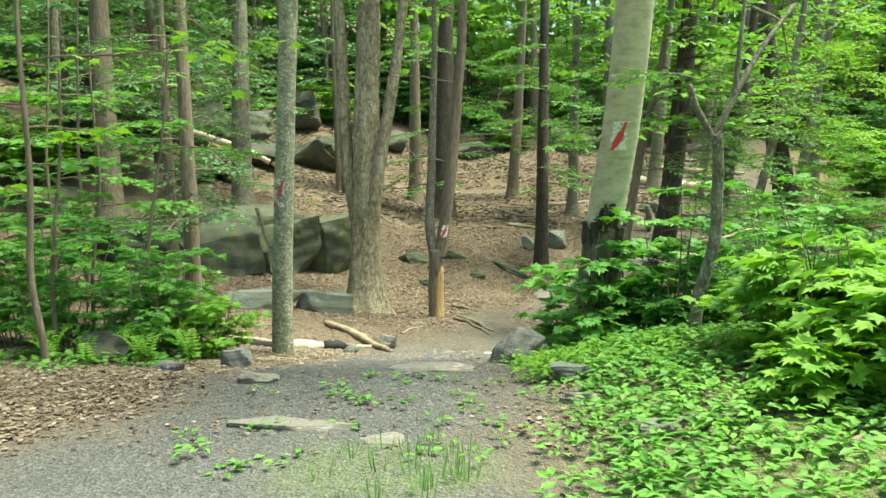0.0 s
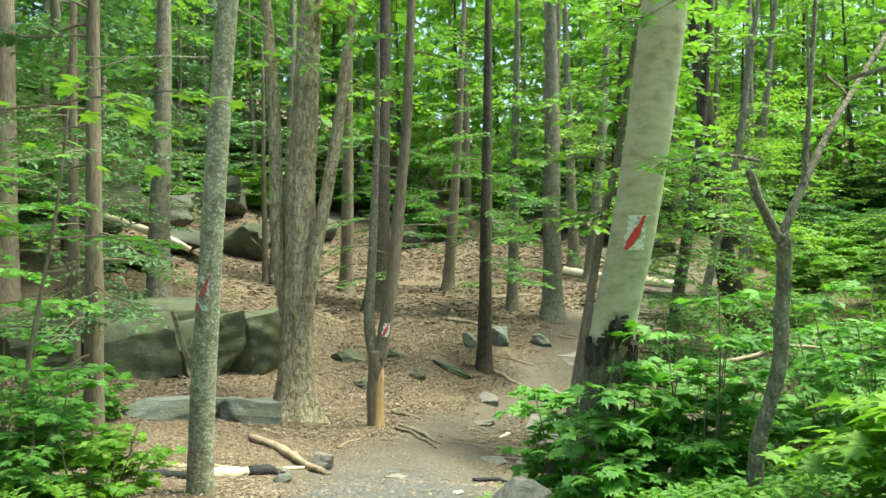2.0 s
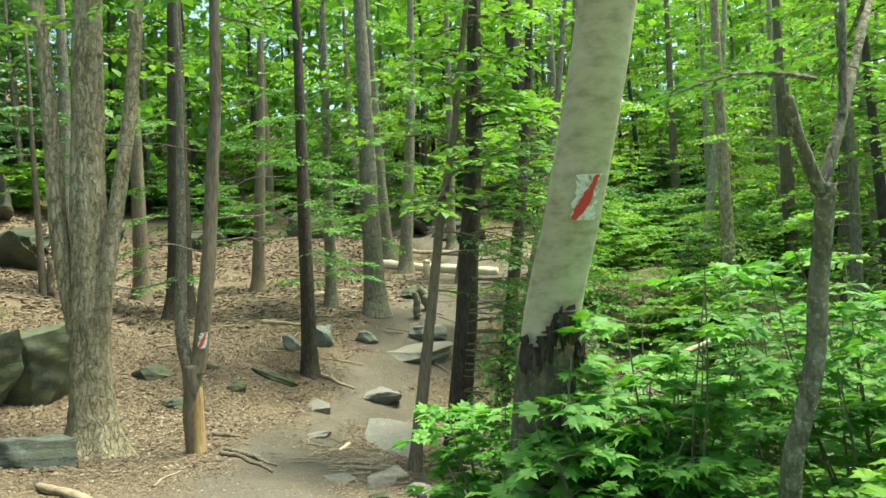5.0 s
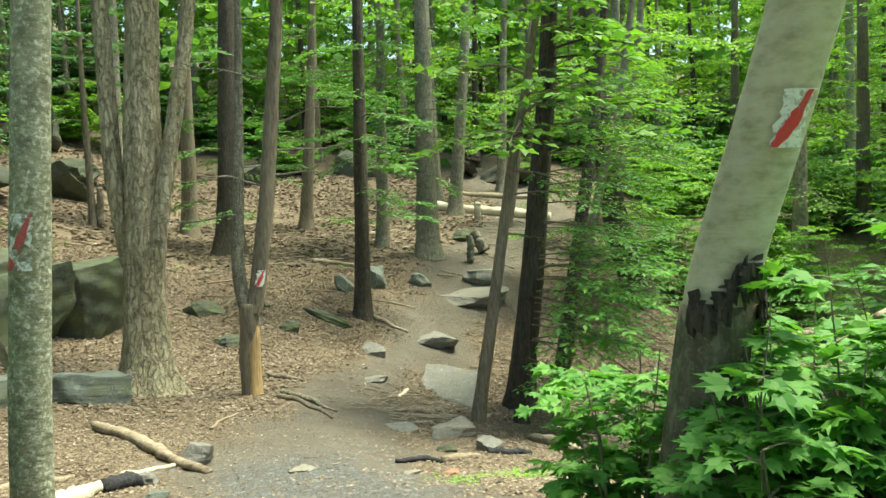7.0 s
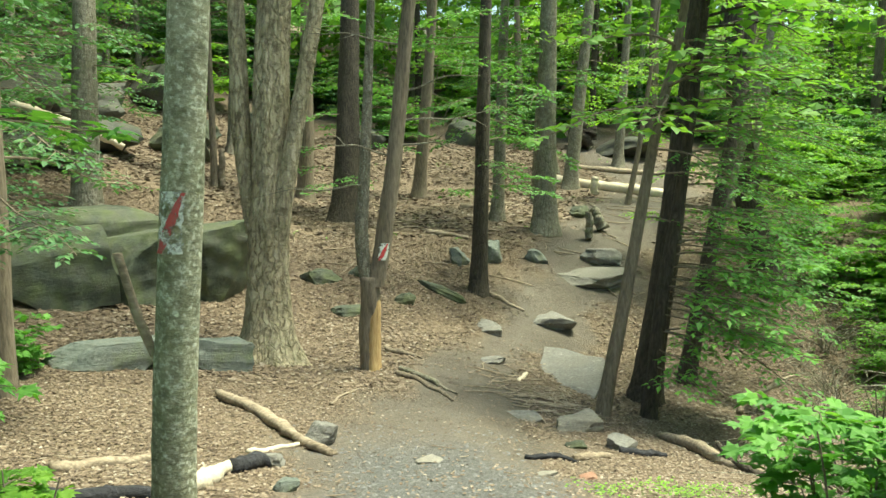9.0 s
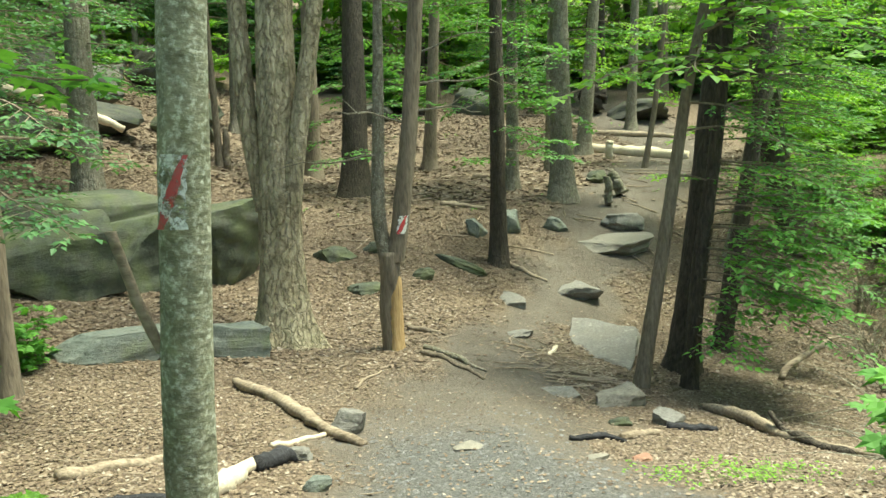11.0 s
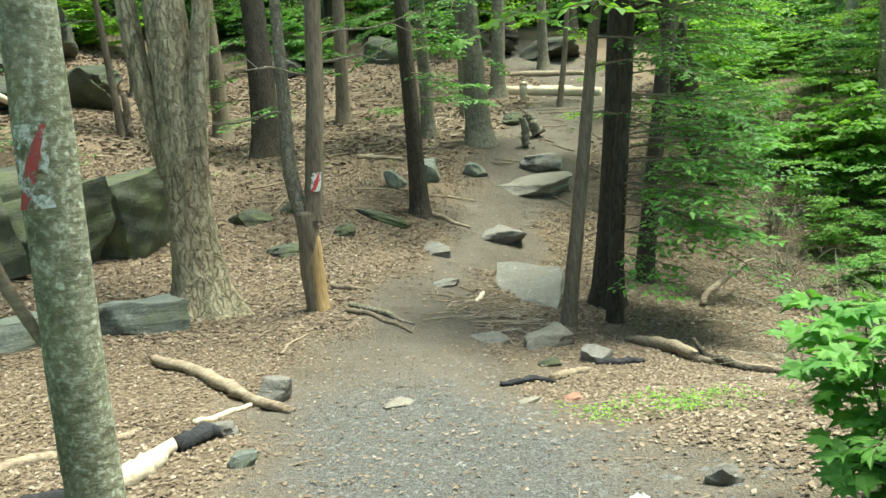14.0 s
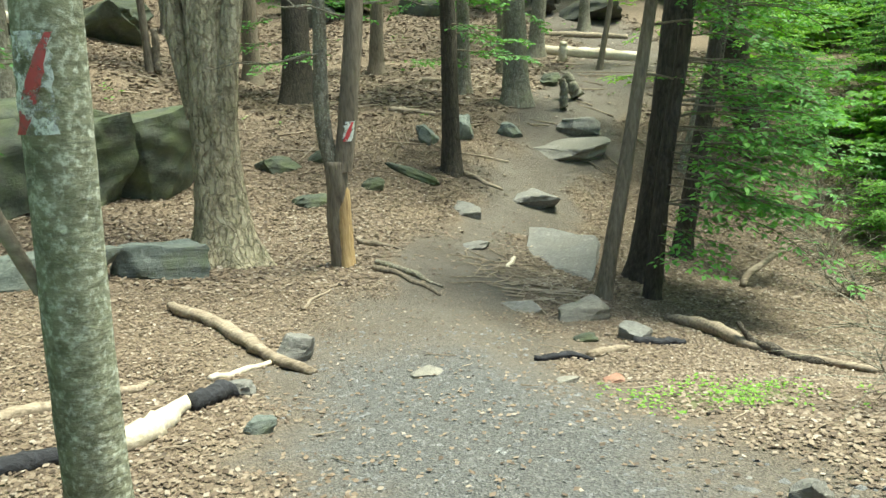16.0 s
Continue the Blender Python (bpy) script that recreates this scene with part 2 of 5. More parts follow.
PAPER = rock_material("paper_white", (0.62, 0.62, 0.60), (0.80, 0.80, 0.78), 0.0, 3.0)
PAINT_WHITE = paint_material("blaze_white", (0.74, 0.75, 0.69), (15, .56))
PAINT_RED = paint_material("blaze_red", (0.62, 0.045, 0.05))
PAINT_RED_OLD = paint_material("blaze_red_old", (0.42, 0.07, 0.07), (14, .55))
PAINT_WHITE_OLD = paint_material("blaze_white_old", (0.66, 0.69, 0.66), (13, .50))

# ---------------------------------------------------------------- the lie of the land
PROFILE_Y = (-400, -5, 0, 5, 6.5, 8, 10.3, 14, 17, 20, 23, 26, 30, 40, 60, 90, 140, 400)
PROFILE_Z = (-2, 0, .03, .06, .04, -.22, -.66, -1.5, -1.75, -1.72, -1.55, -.85, 0, .9, 6.0, 15.0, 26, 40)
TRAIL_X = (-.3, -.35, -.3, 0, .3, .7, 1.6, 2.9, 4.2, 5.8, 8.0, 11.5, 15)
TRAIL_Y = (-10, 4, 7, 11, 14.5, 17, 19.5, 21.7, 23.5, 26, 29.5, 35, 40)
TRAIL_W = (2.2, 1.6, 1.2, 1.3, 1.75, 1.3, .95, 1.0, 1.2, 1.5, 2.0, 2.2, 2.0)


def smooth(a, b, x):
    t = np.clip((x - a) / (b - a), 0, 1)
    return t * t * (3 - 2 * t)


def land(x, y):
    x, y = np.asarray(x, float), np.asarray(y, float)
    z = np.interp(y, PROFILE_Y, PROFILE_Z)
    k = smooth(8, 16, y)
    right, left = np.maximum(x - .6, 0), np.maximum(-1.0 - x, 0)
    z = z - k * (1 - smooth(21, 33, y)) * .19 * np.minimum(right, 9)
    z = z + k * .16 * np.minimum(left, 30) + smooth(17, 30, y) * .16 * np.minimum(left, 40)
    return z + .22 * smooth(.6, 2.2, x) * (1 - smooth(6, 10, y))


def wave(x, y, s, seed):
    r = np.random.RandomState(seed)
    out = 0
    for i in range(7):
        a, f = r.rand() * 6.28, s * (1.0 + 0.7 * i)
        out = out + np.sin((x * np.cos(a) + y * np.sin(a)) * f + r.rand() * 6.28) / (1 + 0.6 * i)
    return out / 3


def off_trail(x, y):
    """How far a place lies outside the trail's edge, in metres; below zero on the trail."""
    return np.abs(x - np.interp(y, TRAIL_Y, TRAIL_X)) - np.interp(y, TRAIL_Y, TRAIL_W)


def zones(x, y):
    d = off_trail(x, y) + .75 * wave(x, y, 1.6, 3) + .4 * wave(x, y, 6.0, 4)
    trail = 1 - smooth(-.6, .7, d)
    gl = np.interp(y, (-50, 3, 5.6, 6.6, 9, 13, 15.5), (-9, -3.3, -2.1, -1.9, -1.3, -1.35, -.9))
    gr = np.interp(y, (-50, 3, 6.6, 9, 13, 15.5), (1.2, .4, .6, .9, 1.3, .9))
    gd = np.minimum(x - gl, gr - x) + .3 * wave(x, y, 2.4, 5) + .15 * wave(x, y, 8.0, 6)
    gravel = smooth(-.5, .7, gd) * (1 - smooth(14, 16.5, y))
    green = smooth(.5, 1.4, x + .3 * wave(x, y, 2.2, 7)) * (1 - smooth(7.5, 9.5, y)) * .6
    green = np.maximum(green, .65 * smooth(.5, .9, np.exp(-((x - 2.2) / .9) ** 2 - ((y - 12.4) / .8) ** 2) + .2 * wave(x, y, 5, 8)))
    green = np.maximum(green, .45 * smooth(.45, .8, np.exp(-((x + .2) / .9) ** 2 - ((y - 4.2) / .7) ** 2) + .25 * wave(x, y, 4, 9)))
    over = off_trail(x, y) * np.sign(x - np.interp(y, TRAIL_Y, TRAIL_X))
    green = np.maximum(green, .3 * smooth(7.5, 10.5, over + .8 * wave(x, y, .9, 10)) * smooth(9, 14, y))
    return np.clip(trail * (1 - gravel), 0, 1), np.clip(gravel, 0, 1), np.clip(green, 0, 1)


def relief(x, y):
    t, g, _ = zones(x, y)
    rough = (1 - .75 * np.maximum(t, g))
    return land(x, y) + .05 * wave(x, y, 1.1, 1) * rough + .016 * wave(x, y, 5.0, 2) + .006 * wave(x, y, 17.0, 12) - .05 * t


def height(x, y):
    return float(relief(np.array([x]), np.array([y]))[0])


# ---------------------------------------------------------------- mesh helpers
class Shape:
    """Gathers vertices and faces of one mesh."""

    def __init__(self):
        self.v, self.f, self.n = [], [], 0

    def add(self, verts, faces):
        self.v.append(np.asarray(verts, float).reshape(-1, 3))
        for k in sorted({len(f) for f in faces}):
            self.f.append(np.array([f for f in faces if len(f) == k], int) + self.n)
        self.n += len(self.v[-1])

    def tube(self, path, radii, sides=8, rough=0.0, seed=0, cap=True):
        path = np.asarray(path, float)
        r = np.random.RandomState(seed)
        n = len(path)
        ahead = np.gradient(path, axis=0)
        ahead /= np.linalg.norm(ahead, axis=1)[:, None] + 1e-9
        ref = np.where(np.abs(ahead[:, 2:3]) > .9, np.array([[1., 0, 0]]), np.array([[0, 0, 1.]]))
        u = np.cross(ref, ahead)
        u /= np.linalg.norm(u, axis=1)[:, None] + 1e-9
        w = np.cross(ahead, u)
        a = np.arange(sides) * 2 * np.pi / sides
        rr = np.asarray(radii, float)[:, None] * (1 + rough * r.uniform(-1, 1, (n, sides)))
        v = path[:, None] + rr[..., None] * (np.cos(a)[None, :, None] * u[:, None] + np.sin(a)[None, :, None] * w[:, None])
        f = [(i * sides + j, i * sides + (j + 1) % sides, (i + 1) * sides + (j + 1) % sides, (i + 1) * sides + j) for i in range(n - 1) for j in range(sides)]
        if cap:
            f += [tuple(range(sides))[::-1], tuple((n - 1) * sides + j for j in range(sides))]
        self.add(v.reshape(-1, 3), f)

    def leaves(self, at, way, up, size, kind):
        """Leaves at many places: way along the leaf, up its upper side."""
        at, way, up = (np.asarray(q, float).reshape(-1, 3) for q in (at, way, up))
        way = way / (np.linalg.norm(way, axis=1)[:, None] + 1e-9)
        side = np.cross(way, up)
        side /= np.linalg.norm(side, axis=1)[:, None] + 1e-9
        nor = np.cross(side, way)
        pts, faces = LEAF_FORMS[kind]
        size = np.broadcast_to(np.asarray(size, float), (len(at),))[:, None, None]
        pts = np.asarray(pts, float)
        v = at[:, None] + size * (pts[None, :, 0:1] * side[:, None] + pts[None, :, 1:2] * way[:, None] + pts[None, :, 2:3] * nor[:, None])
        k = len(pts)
        self.add(v.reshape(-1, 3), [])
        first = self.n - k * len(at) + k * np.arange(len(at))
        for q in sorted({len(fc) for fc in faces}):
            fs = np.array([fc for fc in faces if len(fc) == q], int)
            self.f.append((first[:, None, None] + fs[None]).reshape(-1, q))

    def mesh(self, name, material, soft=False):
        me = bpy.data.meshes.new(name)
        co = np.concatenate(self.v).astype(np.float32)
        turns = np.concatenate([f.ravel() for f in self.f]).astype(np.int32)
        sizes = np.concatenate([np.full(len(f), f.shape[1]) for f in self.f])
        me.vertices.add(len(co))
        me.vertices.foreach_set("co", co.ravel())
        me.loops.add(len(turns))
        me.loops.foreach_set("vertex_index", turns)
        me.polygons.add(len(sizes))
        me.polygons.foreach_set("loop_start", np.r_[0, np.cumsum(sizes)[:-1]].astype(np.int32))
        me.materials.append(material)
        me.polygons.foreach_set("use_smooth", np.full(len(sizes), bool(soft)))
        me.update(calc_edges=True)
        return me


LEAF_FORMS = {
    "oval": ([(0, 0, 0), (-.26, .38, .05), (0, .45, -.02), (.26, .38, .05), (0, 1, -.1)], [(0, 2, 1), (0, 3, 2), (1, 2, 4), (2, 3, 4)]),
    "quad": ([(0, 0, 0), (-.3, .45, .06), (0, 1, -.08), (.3, .45, .06)], [(0, 3, 1), (1, 3, 2)]),
    "dead": ([(0, 0, .02), (-.34, .35, .12), (-.25, .75, .05), (0, 1, .1), (.3, .6, .0), (.28, .25, .1)], [(0, 5, 4, 1), (1, 4, 3, 2)]),
    "maple": ([(0, 0, 0), (-.28, -.06, .0), (-.24, .14, .03), (-.6, .34, -.05), (-.3, .46, .03), (-.3, .72, -.02), (-.12, .66, .02), (0, 1.05, -.1),
               (.12, .66, .02), (.3, .72, -.02), (.3, .46, .03), (.6, .34, -.05), (.24, .14, .03), (.28, -.06, .0), (0, .4, -.03)],
              [(0, 2, 1), (0, 14, 2), (2, 14, 4), (2, 4, 3), (14, 6, 4), (4, 6, 5), (14, 7, 6), (14, 8, 7), (8, 10, 9), (14, 10, 8), (10, 12, 11), (14, 12, 10), (14, 0, 12), (0, 13, 12)]),
    "needle": ([(-.06, 0, 0), (.06, 0, 0), (.1, .5, .03), (0, 1, -.05), (-.1, .5, .03)], [(0, 1, 2, 4), (4, 2, 3)]),
    "blade": ([(-.035, 0, 0), (.035, 0, 0), (.025, .6, .06), (0, 1, .22), (-.025, .6, .06)], [(0, 1, 2, 4), (4, 2, 3)]),
}


def part(name, shape, material, parent, label="", soft=False):
    ob = new(name, shape.mesh(name, material, soft))
    ob.parent = parent
    return tagged(ob, label, kind="stuff" if name in ("branchwork", "crown", "stemwork", "foliage", "torn_bark") else "")


def thing(name, shape, material, label, category, group="", kind="", at=None, soft=False):
    ob = new(name, shape.mesh(name, material, soft))
    if at is not None:
        ob.matrix_basis = at
    return tagged(ob, label, category, group, kind)


def holder(name, at, label, category, group=""):
    ob = new(name)
    ob.empty_display_size = 0.2
    ob.matrix_basis = pose(*at)
    return tagged(ob, label, category, group)


# ---------------------------------------------------------------- ground
def axis(lo, hi, step, far_lo, far_hi):
    near = np.arange(lo, hi, step)
    grow = np.cumsum(step * 1.25 ** np.arange(1, 60))
    a, b = lo - grow, near[-1] + grow
    a, b = a[a > far_lo][::-1], b[b < far_hi]
    return np.concatenate([[far_lo], a, near, b, [far_hi]])


def build_ground():
    gx, gy = axis(-8, 12, .09, -400, 400), axis(2.5, 34, .1, -400, 400)
    X, Y = np.meshgrid(gx, gy)
    x, y = X.ravel(), Y.ravel()
    z = relief(x, y)
    w, h = len(gx), len(gy)
    i = (np.arange(h - 1)[:, None] * w + np.arange(w - 1)[None]).ravel()
    faces = np.stack([i, i + 1, i + w + 1, i + w], 1)
    me = bpy.data.meshes.new("ground")
    me.from_pydata(np.stack([x, y, z], 1).tolist(), [], faces.tolist())
    me.polygons.foreach_set("use_smooth", np.ones(len(me.polygons), bool))
    t, g, m = zones(x, y)
    col = me.color_attributes.new("zones", "FLOAT_COLOR", "POINT")
    col.data.foreach_set("color", np.stack([t, g, m, np.ones_like(t)], 1).ravel())
    me.materials.append(GROUND)
    tagged(new("ground", me), "forest floor with a worn dirt and shale trail", "ground", kind="structure")


build_ground()


# ---------------------------------------------------------------- trees
def bend(points, n, r=None, wob=0.0):
    """A smooth line of n places through a few."""
    p = np.asarray(points, float)
    s = np.r_[0, np.cumsum(np.linalg.norm(np.diff(p, axis=0), axis=1))]
    u = np.linspace(0, s[-1], n)
    q = np.stack([np.interp(u, s, p[:, k]) for k in range(3)], 1)
    for _ in range(max(1, n // 14)):
        q[1:-1] = (q[:-2] + 2 * q[1:-1] + q[2:]) / 4
    if r is not None and wob:
        k = np.linspace(0, 1, n)[:, None]
        q = q + wob * np.sin(k * 9 + r.rand(1, 3) * 6) * k * (1, 1, .3)
    return q


def stem(path, r0, r1, seed, flare=0.0, sides=18, furrow=.04):
    """A trunk along path with an uneven, furrowed girth and root flare."""
    s = Shape()
    n = len(path)
    hgt = np.r_[0, np.cumsum(np.linalg.norm(np.diff(path, axis=0), axis=1))]
    a = np.arange(sides) * 2 * np.pi / sides
    rnd = np.random.RandomState(seed)
    ph = rnd.rand(8) * 6.28
    rad = np.interp(hgt, (0, hgt[-1]), (r0, r1))[:, None] * np.ones((1, sides))
    roots = .55 + .45 * np.cos(a * 5 + ph[0]) * np.cos(a * 2 + ph[1])
    rad = rad * (1 + flare * np.exp(-hgt / (1.1 * r0 + .12))[:, None] * (.45 + roots[None]))
    rad = rad * (1 + furrow * np.cos(a[None] * 7 + ph[2] + hgt[:, None] * .8) + .6 * furrow * np.cos(a[None] * 3 + ph[3] + hgt[:, None] * 2.1)
                 + furrow * .8 * rnd.uniform(-1, 1, (n, sides)))
    v = path[:, None] + np.stack([rad * np.cos(a), rad * np.sin(a), 0 * rad], -1)
    f = [(i * sides + j, i * sides + (j + 1) % sides, (i + 1) * sides + (j + 1) % sides, (i + 1) * sides + j) for i in range(n - 1) for j in range(sides)]
    f.append(tuple((n - 1) * sides + j for j in range(sides)))
    s.add(v.reshape(-1, 3), f)
    return s


def spray(wood, leaf, start, way, length, size, kind, seed, thick=.014, twigs=9, per=7, droop=.25, flat=.25, spread=.42):
    """One limb with side twigs that carry leaves in a loose flat layer."""
    r = np.random.RandomState(seed)
    way = np.asarray(way, float) / np.linalg.norm(way)
    k = np.linspace(0, 1, 8)[:, None]
    line = np.asarray(start) + way * length * k + np.array([0, 0, -1]) * droop * length * k ** 2 + .05 * length * np.sin(k * 5 + r.rand(1, 3) * 6) * k
    wood.tube(line, np.linspace(thick, thick * .25, 8), 5)
    side = np.cross(way, (0, 0, 1))
    side /= np.linalg.norm(side) + 1e-9
    at, ways, ups = [], [], []
    for i in range(twigs):
        q = .18 + .82 * (i + r.rand()) / twigs
        p = np.array([np.interp(q, k[:, 0], line[:, j]) for j in range(3)])
        sgn = 1 if i % 2 else -1
        d = way * (.55 + .3 * r.rand()) + side * sgn * (.75 + .3 * r.rand()) + np.array([0, 0, r.uniform(-.25, .12)])
        d /= np.linalg.norm(d)
        ln = length * spread * (1.15 - q) * r.uniform(.7, 1.2) + size
        e = p + d * ln + np.array([0, 0, -.12 * ln])
        wood.tube([p, (p + e) / 2, e], [thick * .3, thick * .22, thick * .12], 3, cap=False)
        across = np.cross(d, (0, 0, 1))
        j = np.arange(per)
        out = np.where(j % 2, 1, -1) * np.where(j < per - 1, .9, .1)
        at.append(p + (e - p) * ((j + .6) / per)[:, None] + r.normal(0, .012, (per, 3)))
        ways.append(d * .7 + across * out[:, None] + r.normal(0, .15, (per, 3)) + (0, 0, -.15))
        ups.append(np.array([0, 0, 1.]) + r.normal(0, flat, (per, 3)))
    at, ways, ups = (np.concatenate(q) for q in (at, ways, ups))
    leaf.leaves(at, ways, ups, size * r.uniform(.75, 1.2, len(at)), kind)


def crown(leaf, wood, path, lo, hi, reach, limbs, size, seed, kind="quad", twigs=7, per=6, rise=.25, thick=.03):
    r = np.random.RandomState(seed)
    for i in range(limbs):
        q = lo + (hi - lo) * (i + r.rand()) / limbs
        p = path[int(q * (len(path) - 1))]
        a = r.rand() * 6.28
        spray(wood, leaf, p, (math.cos(a), math.sin(a), rise * r.uniform(-.3, 1.2)), reach * r.uniform(.6, 1.1) * (1.1 - .6 * q), size, kind, seed * 97 + i, thick, twigs, per, .2, .45)


def tree(at, points, r0, r1, bark, label, seed, flare=.5, leaf=LEAF_FAR, lo=.55, limbs=16, reach=2.6, lsize=.26, rings=60, sides=18, furrow=.04, name="tree"):
    """A tree at a place on the land; points: the trunk's line from there."""
    z = height(*at)
    t = holder(name, (at[0], at[1], z), label, "tree", "forest trees")
    r = np.random.RandomState(seed)
    path = bend([(0, 0, -.15)] + list(points), rings, r, .02)
    part("trunk", stem(path, r0, r1, seed, flare, sides, furrow), bark, t, soft=True)
    if limbs:
        w, l = Shape(), Shape()
        crown(l, w, path, lo, 1.0, reach, limbs, lsize, seed)
        part("branchwork", w, bark, t)
        part("crown", l, leaf, t, "green summer leaves")
    return t, path


def up_to(top, *low):
    """A trunk's line that goes on to a height with the slope of its last stretch."""
    (x0, y0, z0), (x1, y1, z1) = ((0, 0, 0),) + tuple(low) if len(low) == 1 else low[-2:]
    k = (top - z1) / (z1 - z0) * .6
    return list(low) + [(x1 + (x1 - x0) * k, y1 + (y1 - y0) * k, top)]


def limb_set(t, bark, leaf, items, size, kind, label="leafy branch", twigs=10, per=7, flat=.25, thick=.016, seed=0, droop=.25):
    """Branches of a tree, each with its leaves under it; items: start, way, length in the tree's own space."""
    for i, (start, way, length) in enumerate(items):
        w, l = Shape(), Shape()
        spray(w, l, start, way, length, size, kind, seed * 31 + i, thick, twigs, per, droop, flat)
        b = part("branch", w, bark, t)
        part("foliage", l, leaf, b, "green leaves")


def blaze(t, path, r0, r1, z, face, wide, tall, slant, red, seed, back=0.0):
    """A painted trail mark on the trunk: a white patch and a red slash, following the bark."""
    hs = path[:, 2]
    r = np.random.RandomState(seed)

    def strip(lo, hi, left, right, gap, ragged):
        n = 14
        v = []
        for i in range(n):
            h = lo + (hi - lo) * i / (n - 1)
            c = np.array([np.interp(h, hs, path[:, k]) for k in range(3)])
            rad = np.interp(h, hs, np.linspace(r0, r1, len(path))) * 1.085 + gap
            la, ra = left(i / (n - 1)), right(i / (n - 1))
            for j in range(9):
                e = ragged * (r.uniform(-1, 1) if j in (0, 8) else 0)
                a = face + (la + (ra - la) * j / 8 + e) / rad
                v.append((c[0] + rad * math.cos(a), c[1] + rad * math.sin(a), h))
        s = Shape()
        s.add(v, [(i * 9 + j, i * 9 + j + 1, (i + 1) * 9 + j + 1, (i + 1) * 9 + j) for i in range(n - 1) for j in range(8)])
        return s

    white = part("white_blaze", strip(z - tall / 2, z + tall / 2, lambda q: -wide / 2, lambda q: wide / 2, .006, wide * .13), PAINT_WHITE_OLD if red is PAINT_RED_OLD else PAINT_WHITE, t, "white painted trail mark", True)
    part("red_slash", strip(z - tall * .49, z + tall * .48, lambda q: slant * (q - .5) * wide - wide * (.12 + .1 * math.sin(3 * q)), lambda q: slant * (q - .5) * wide + wide * (.16 + .1 * math.sin(5 * q)), .011, wide * .045),
         red, white, "red painted diagonal slash", True)


FACE = -math.pi / 2   # the side of a trunk that looks back along the trail

# the lichen-spotted tree with the weathered mark
LT = [(.0, 0, 0), (.03, -.03, 1.0), (.11, -.09, 2.15), (.3, -.2, 5), (.75, -.3, 9), (1.0, -.3, 14)]
# crown made extra full above the view, added to shade the trail
t, p = tree((-2.13, 10.42), LT, .135, .06, BARK_LICHEN, "slender lichened grey-green tree with a faded red and white mark", 1, .15, limbs=26, reach=3.4, rings=110, sides=24, furrow=.025)
blaze(t, p, .135, .128, 2.12, FACE - .25, .135, .36, 1.1, PAINT_RED_OLD, 3)
limb_set(t, BARK_LICHEN, LEAF_BEECH, [((0.1, -.1, 4.6), (-.9, .2, .1), 1.6), ((.1, -.1, 5.2), (.5, .8, .1), 1.8)], .11, "oval", seed=2)

part("broken_limb", stem(bend([(-.08, 0, 1.3), (-.17, -.02, 1.55), (-.22, -.03, 1.75), (-.27, -.03, 1.93)], 14), .032, .026, 91, 0, 10, .12), WOOD_PALE, t, "pale broken dead limb", True)

# the leaning beech with the fresh mark
BE = [(.04, -.02, .5), (.13, -.1, 1.5), (.22, -.33, 2.15), (.25, -.72, 3.1), (.27, -1.1, 4.2), (.1, -1.9, 8), (0, -2.2, 13)]
t, p = tree((1.55, 8.42), BE, .2, .1, BARK_BEECH, "leaning smooth grey beech with a fresh red and white mark", 4, .25, limbs=14, lo=.5, rings=110, sides=26, furrow=.012, reach=2.6)
blaze(t, p, .2, .187, 2.26, FACE - .2, .15, .27, .75, PAINT_RED, 5)
s = Shape()
r = np.random.RandomState(8)
for i in range(130):
    a = FACE + r.uniform(-1.4, 1.5)
    h = 1.42 + .1 * math.sin(a * 3) + r.uniform(-.09, .05)
    c = np.array([np.interp(h, p[:, 2], p[:, k]) for k in range(3)])
    rad = .205
    o = np.array([math.cos(a), math.sin(a), 0])
    k = np.array([-o[1], o[0], 0])
    wd, ht = r.uniform(.012, .045), r.uniform(.03, .16) * (-.6 if i % 4 == 0 else 1)
    q = c + o * rad
    s.add([q - k * wd, q + k * wd, q + k * wd * .6 + o * r.uniform(.005, .03) - (0, 0, ht), q - k * wd * .5 + o * .03 - (0, 0, ht * .8), q + o * .028], [(0, 1, 4), (1, 2, 4), (2, 3, 4), (3, 0, 4)])
part("torn_bark", s, BARK_DARK, t, "dark peeling rim of torn bark")
s = stem(p[p[:, 2] < 1.4], .206, .199, 4, .25, 26, .02)
part("lower_bark", s, BARK_FOOT, t, "dark rough bark at the foot", True)

# the broad flaky-barked tree with several stems
t, p = tree((-1.97, 19.75), [(.02, .05, .5), (.08, .3, 3.4), (.2, .6, 6.4), (.5, .9, 14)], .37, .2, BARK_OAK, "broad pale tree with flaky peeling bark and several stems", 11, .95, limbs=12, reach=2.6, rings=110, sides=34, furrow=.05)
for pts, ra, rb in (([(.16, .0, 1.7), (.4, .05, 3.3), (.95, .3, 6.3), (1.5, .4, 11)], .17, .09), ([(-.18, .3, 2.2), (-.42, .5, 4), (-.5, .7, 7), (-.9, .9, 12)], .18, .1)):
    part("stem", stem(bend(pts, 50), ra, rb, 13, 0, 20, .05), BARK_OAK, t, soft=True)

# the forked young tree on the trail
t, p = tree((-.19, 19.2), [(-.02, .05, .8), (.04, .1, 1.62)], .15, .17, BARK_BROWN, "forked brown tree with a bare honey-coloured foot and a trail mark", 17, .25, limbs=0, rings=24, sides=20)
RS = bend([(.1, .05, 1.45), (.2, .08, 1.9), (.42, .1, 3.5), (.72, .2, 6.5), (.95, .3, 12)], 60)
LS = bend([(-.02, .1, 1.45), (-.12, .15, 2.0), (-.12, .2, 2.5), (-.06, .3, 3.4), (.06, .4, 6.2), (.1, .4, 9)], 60)
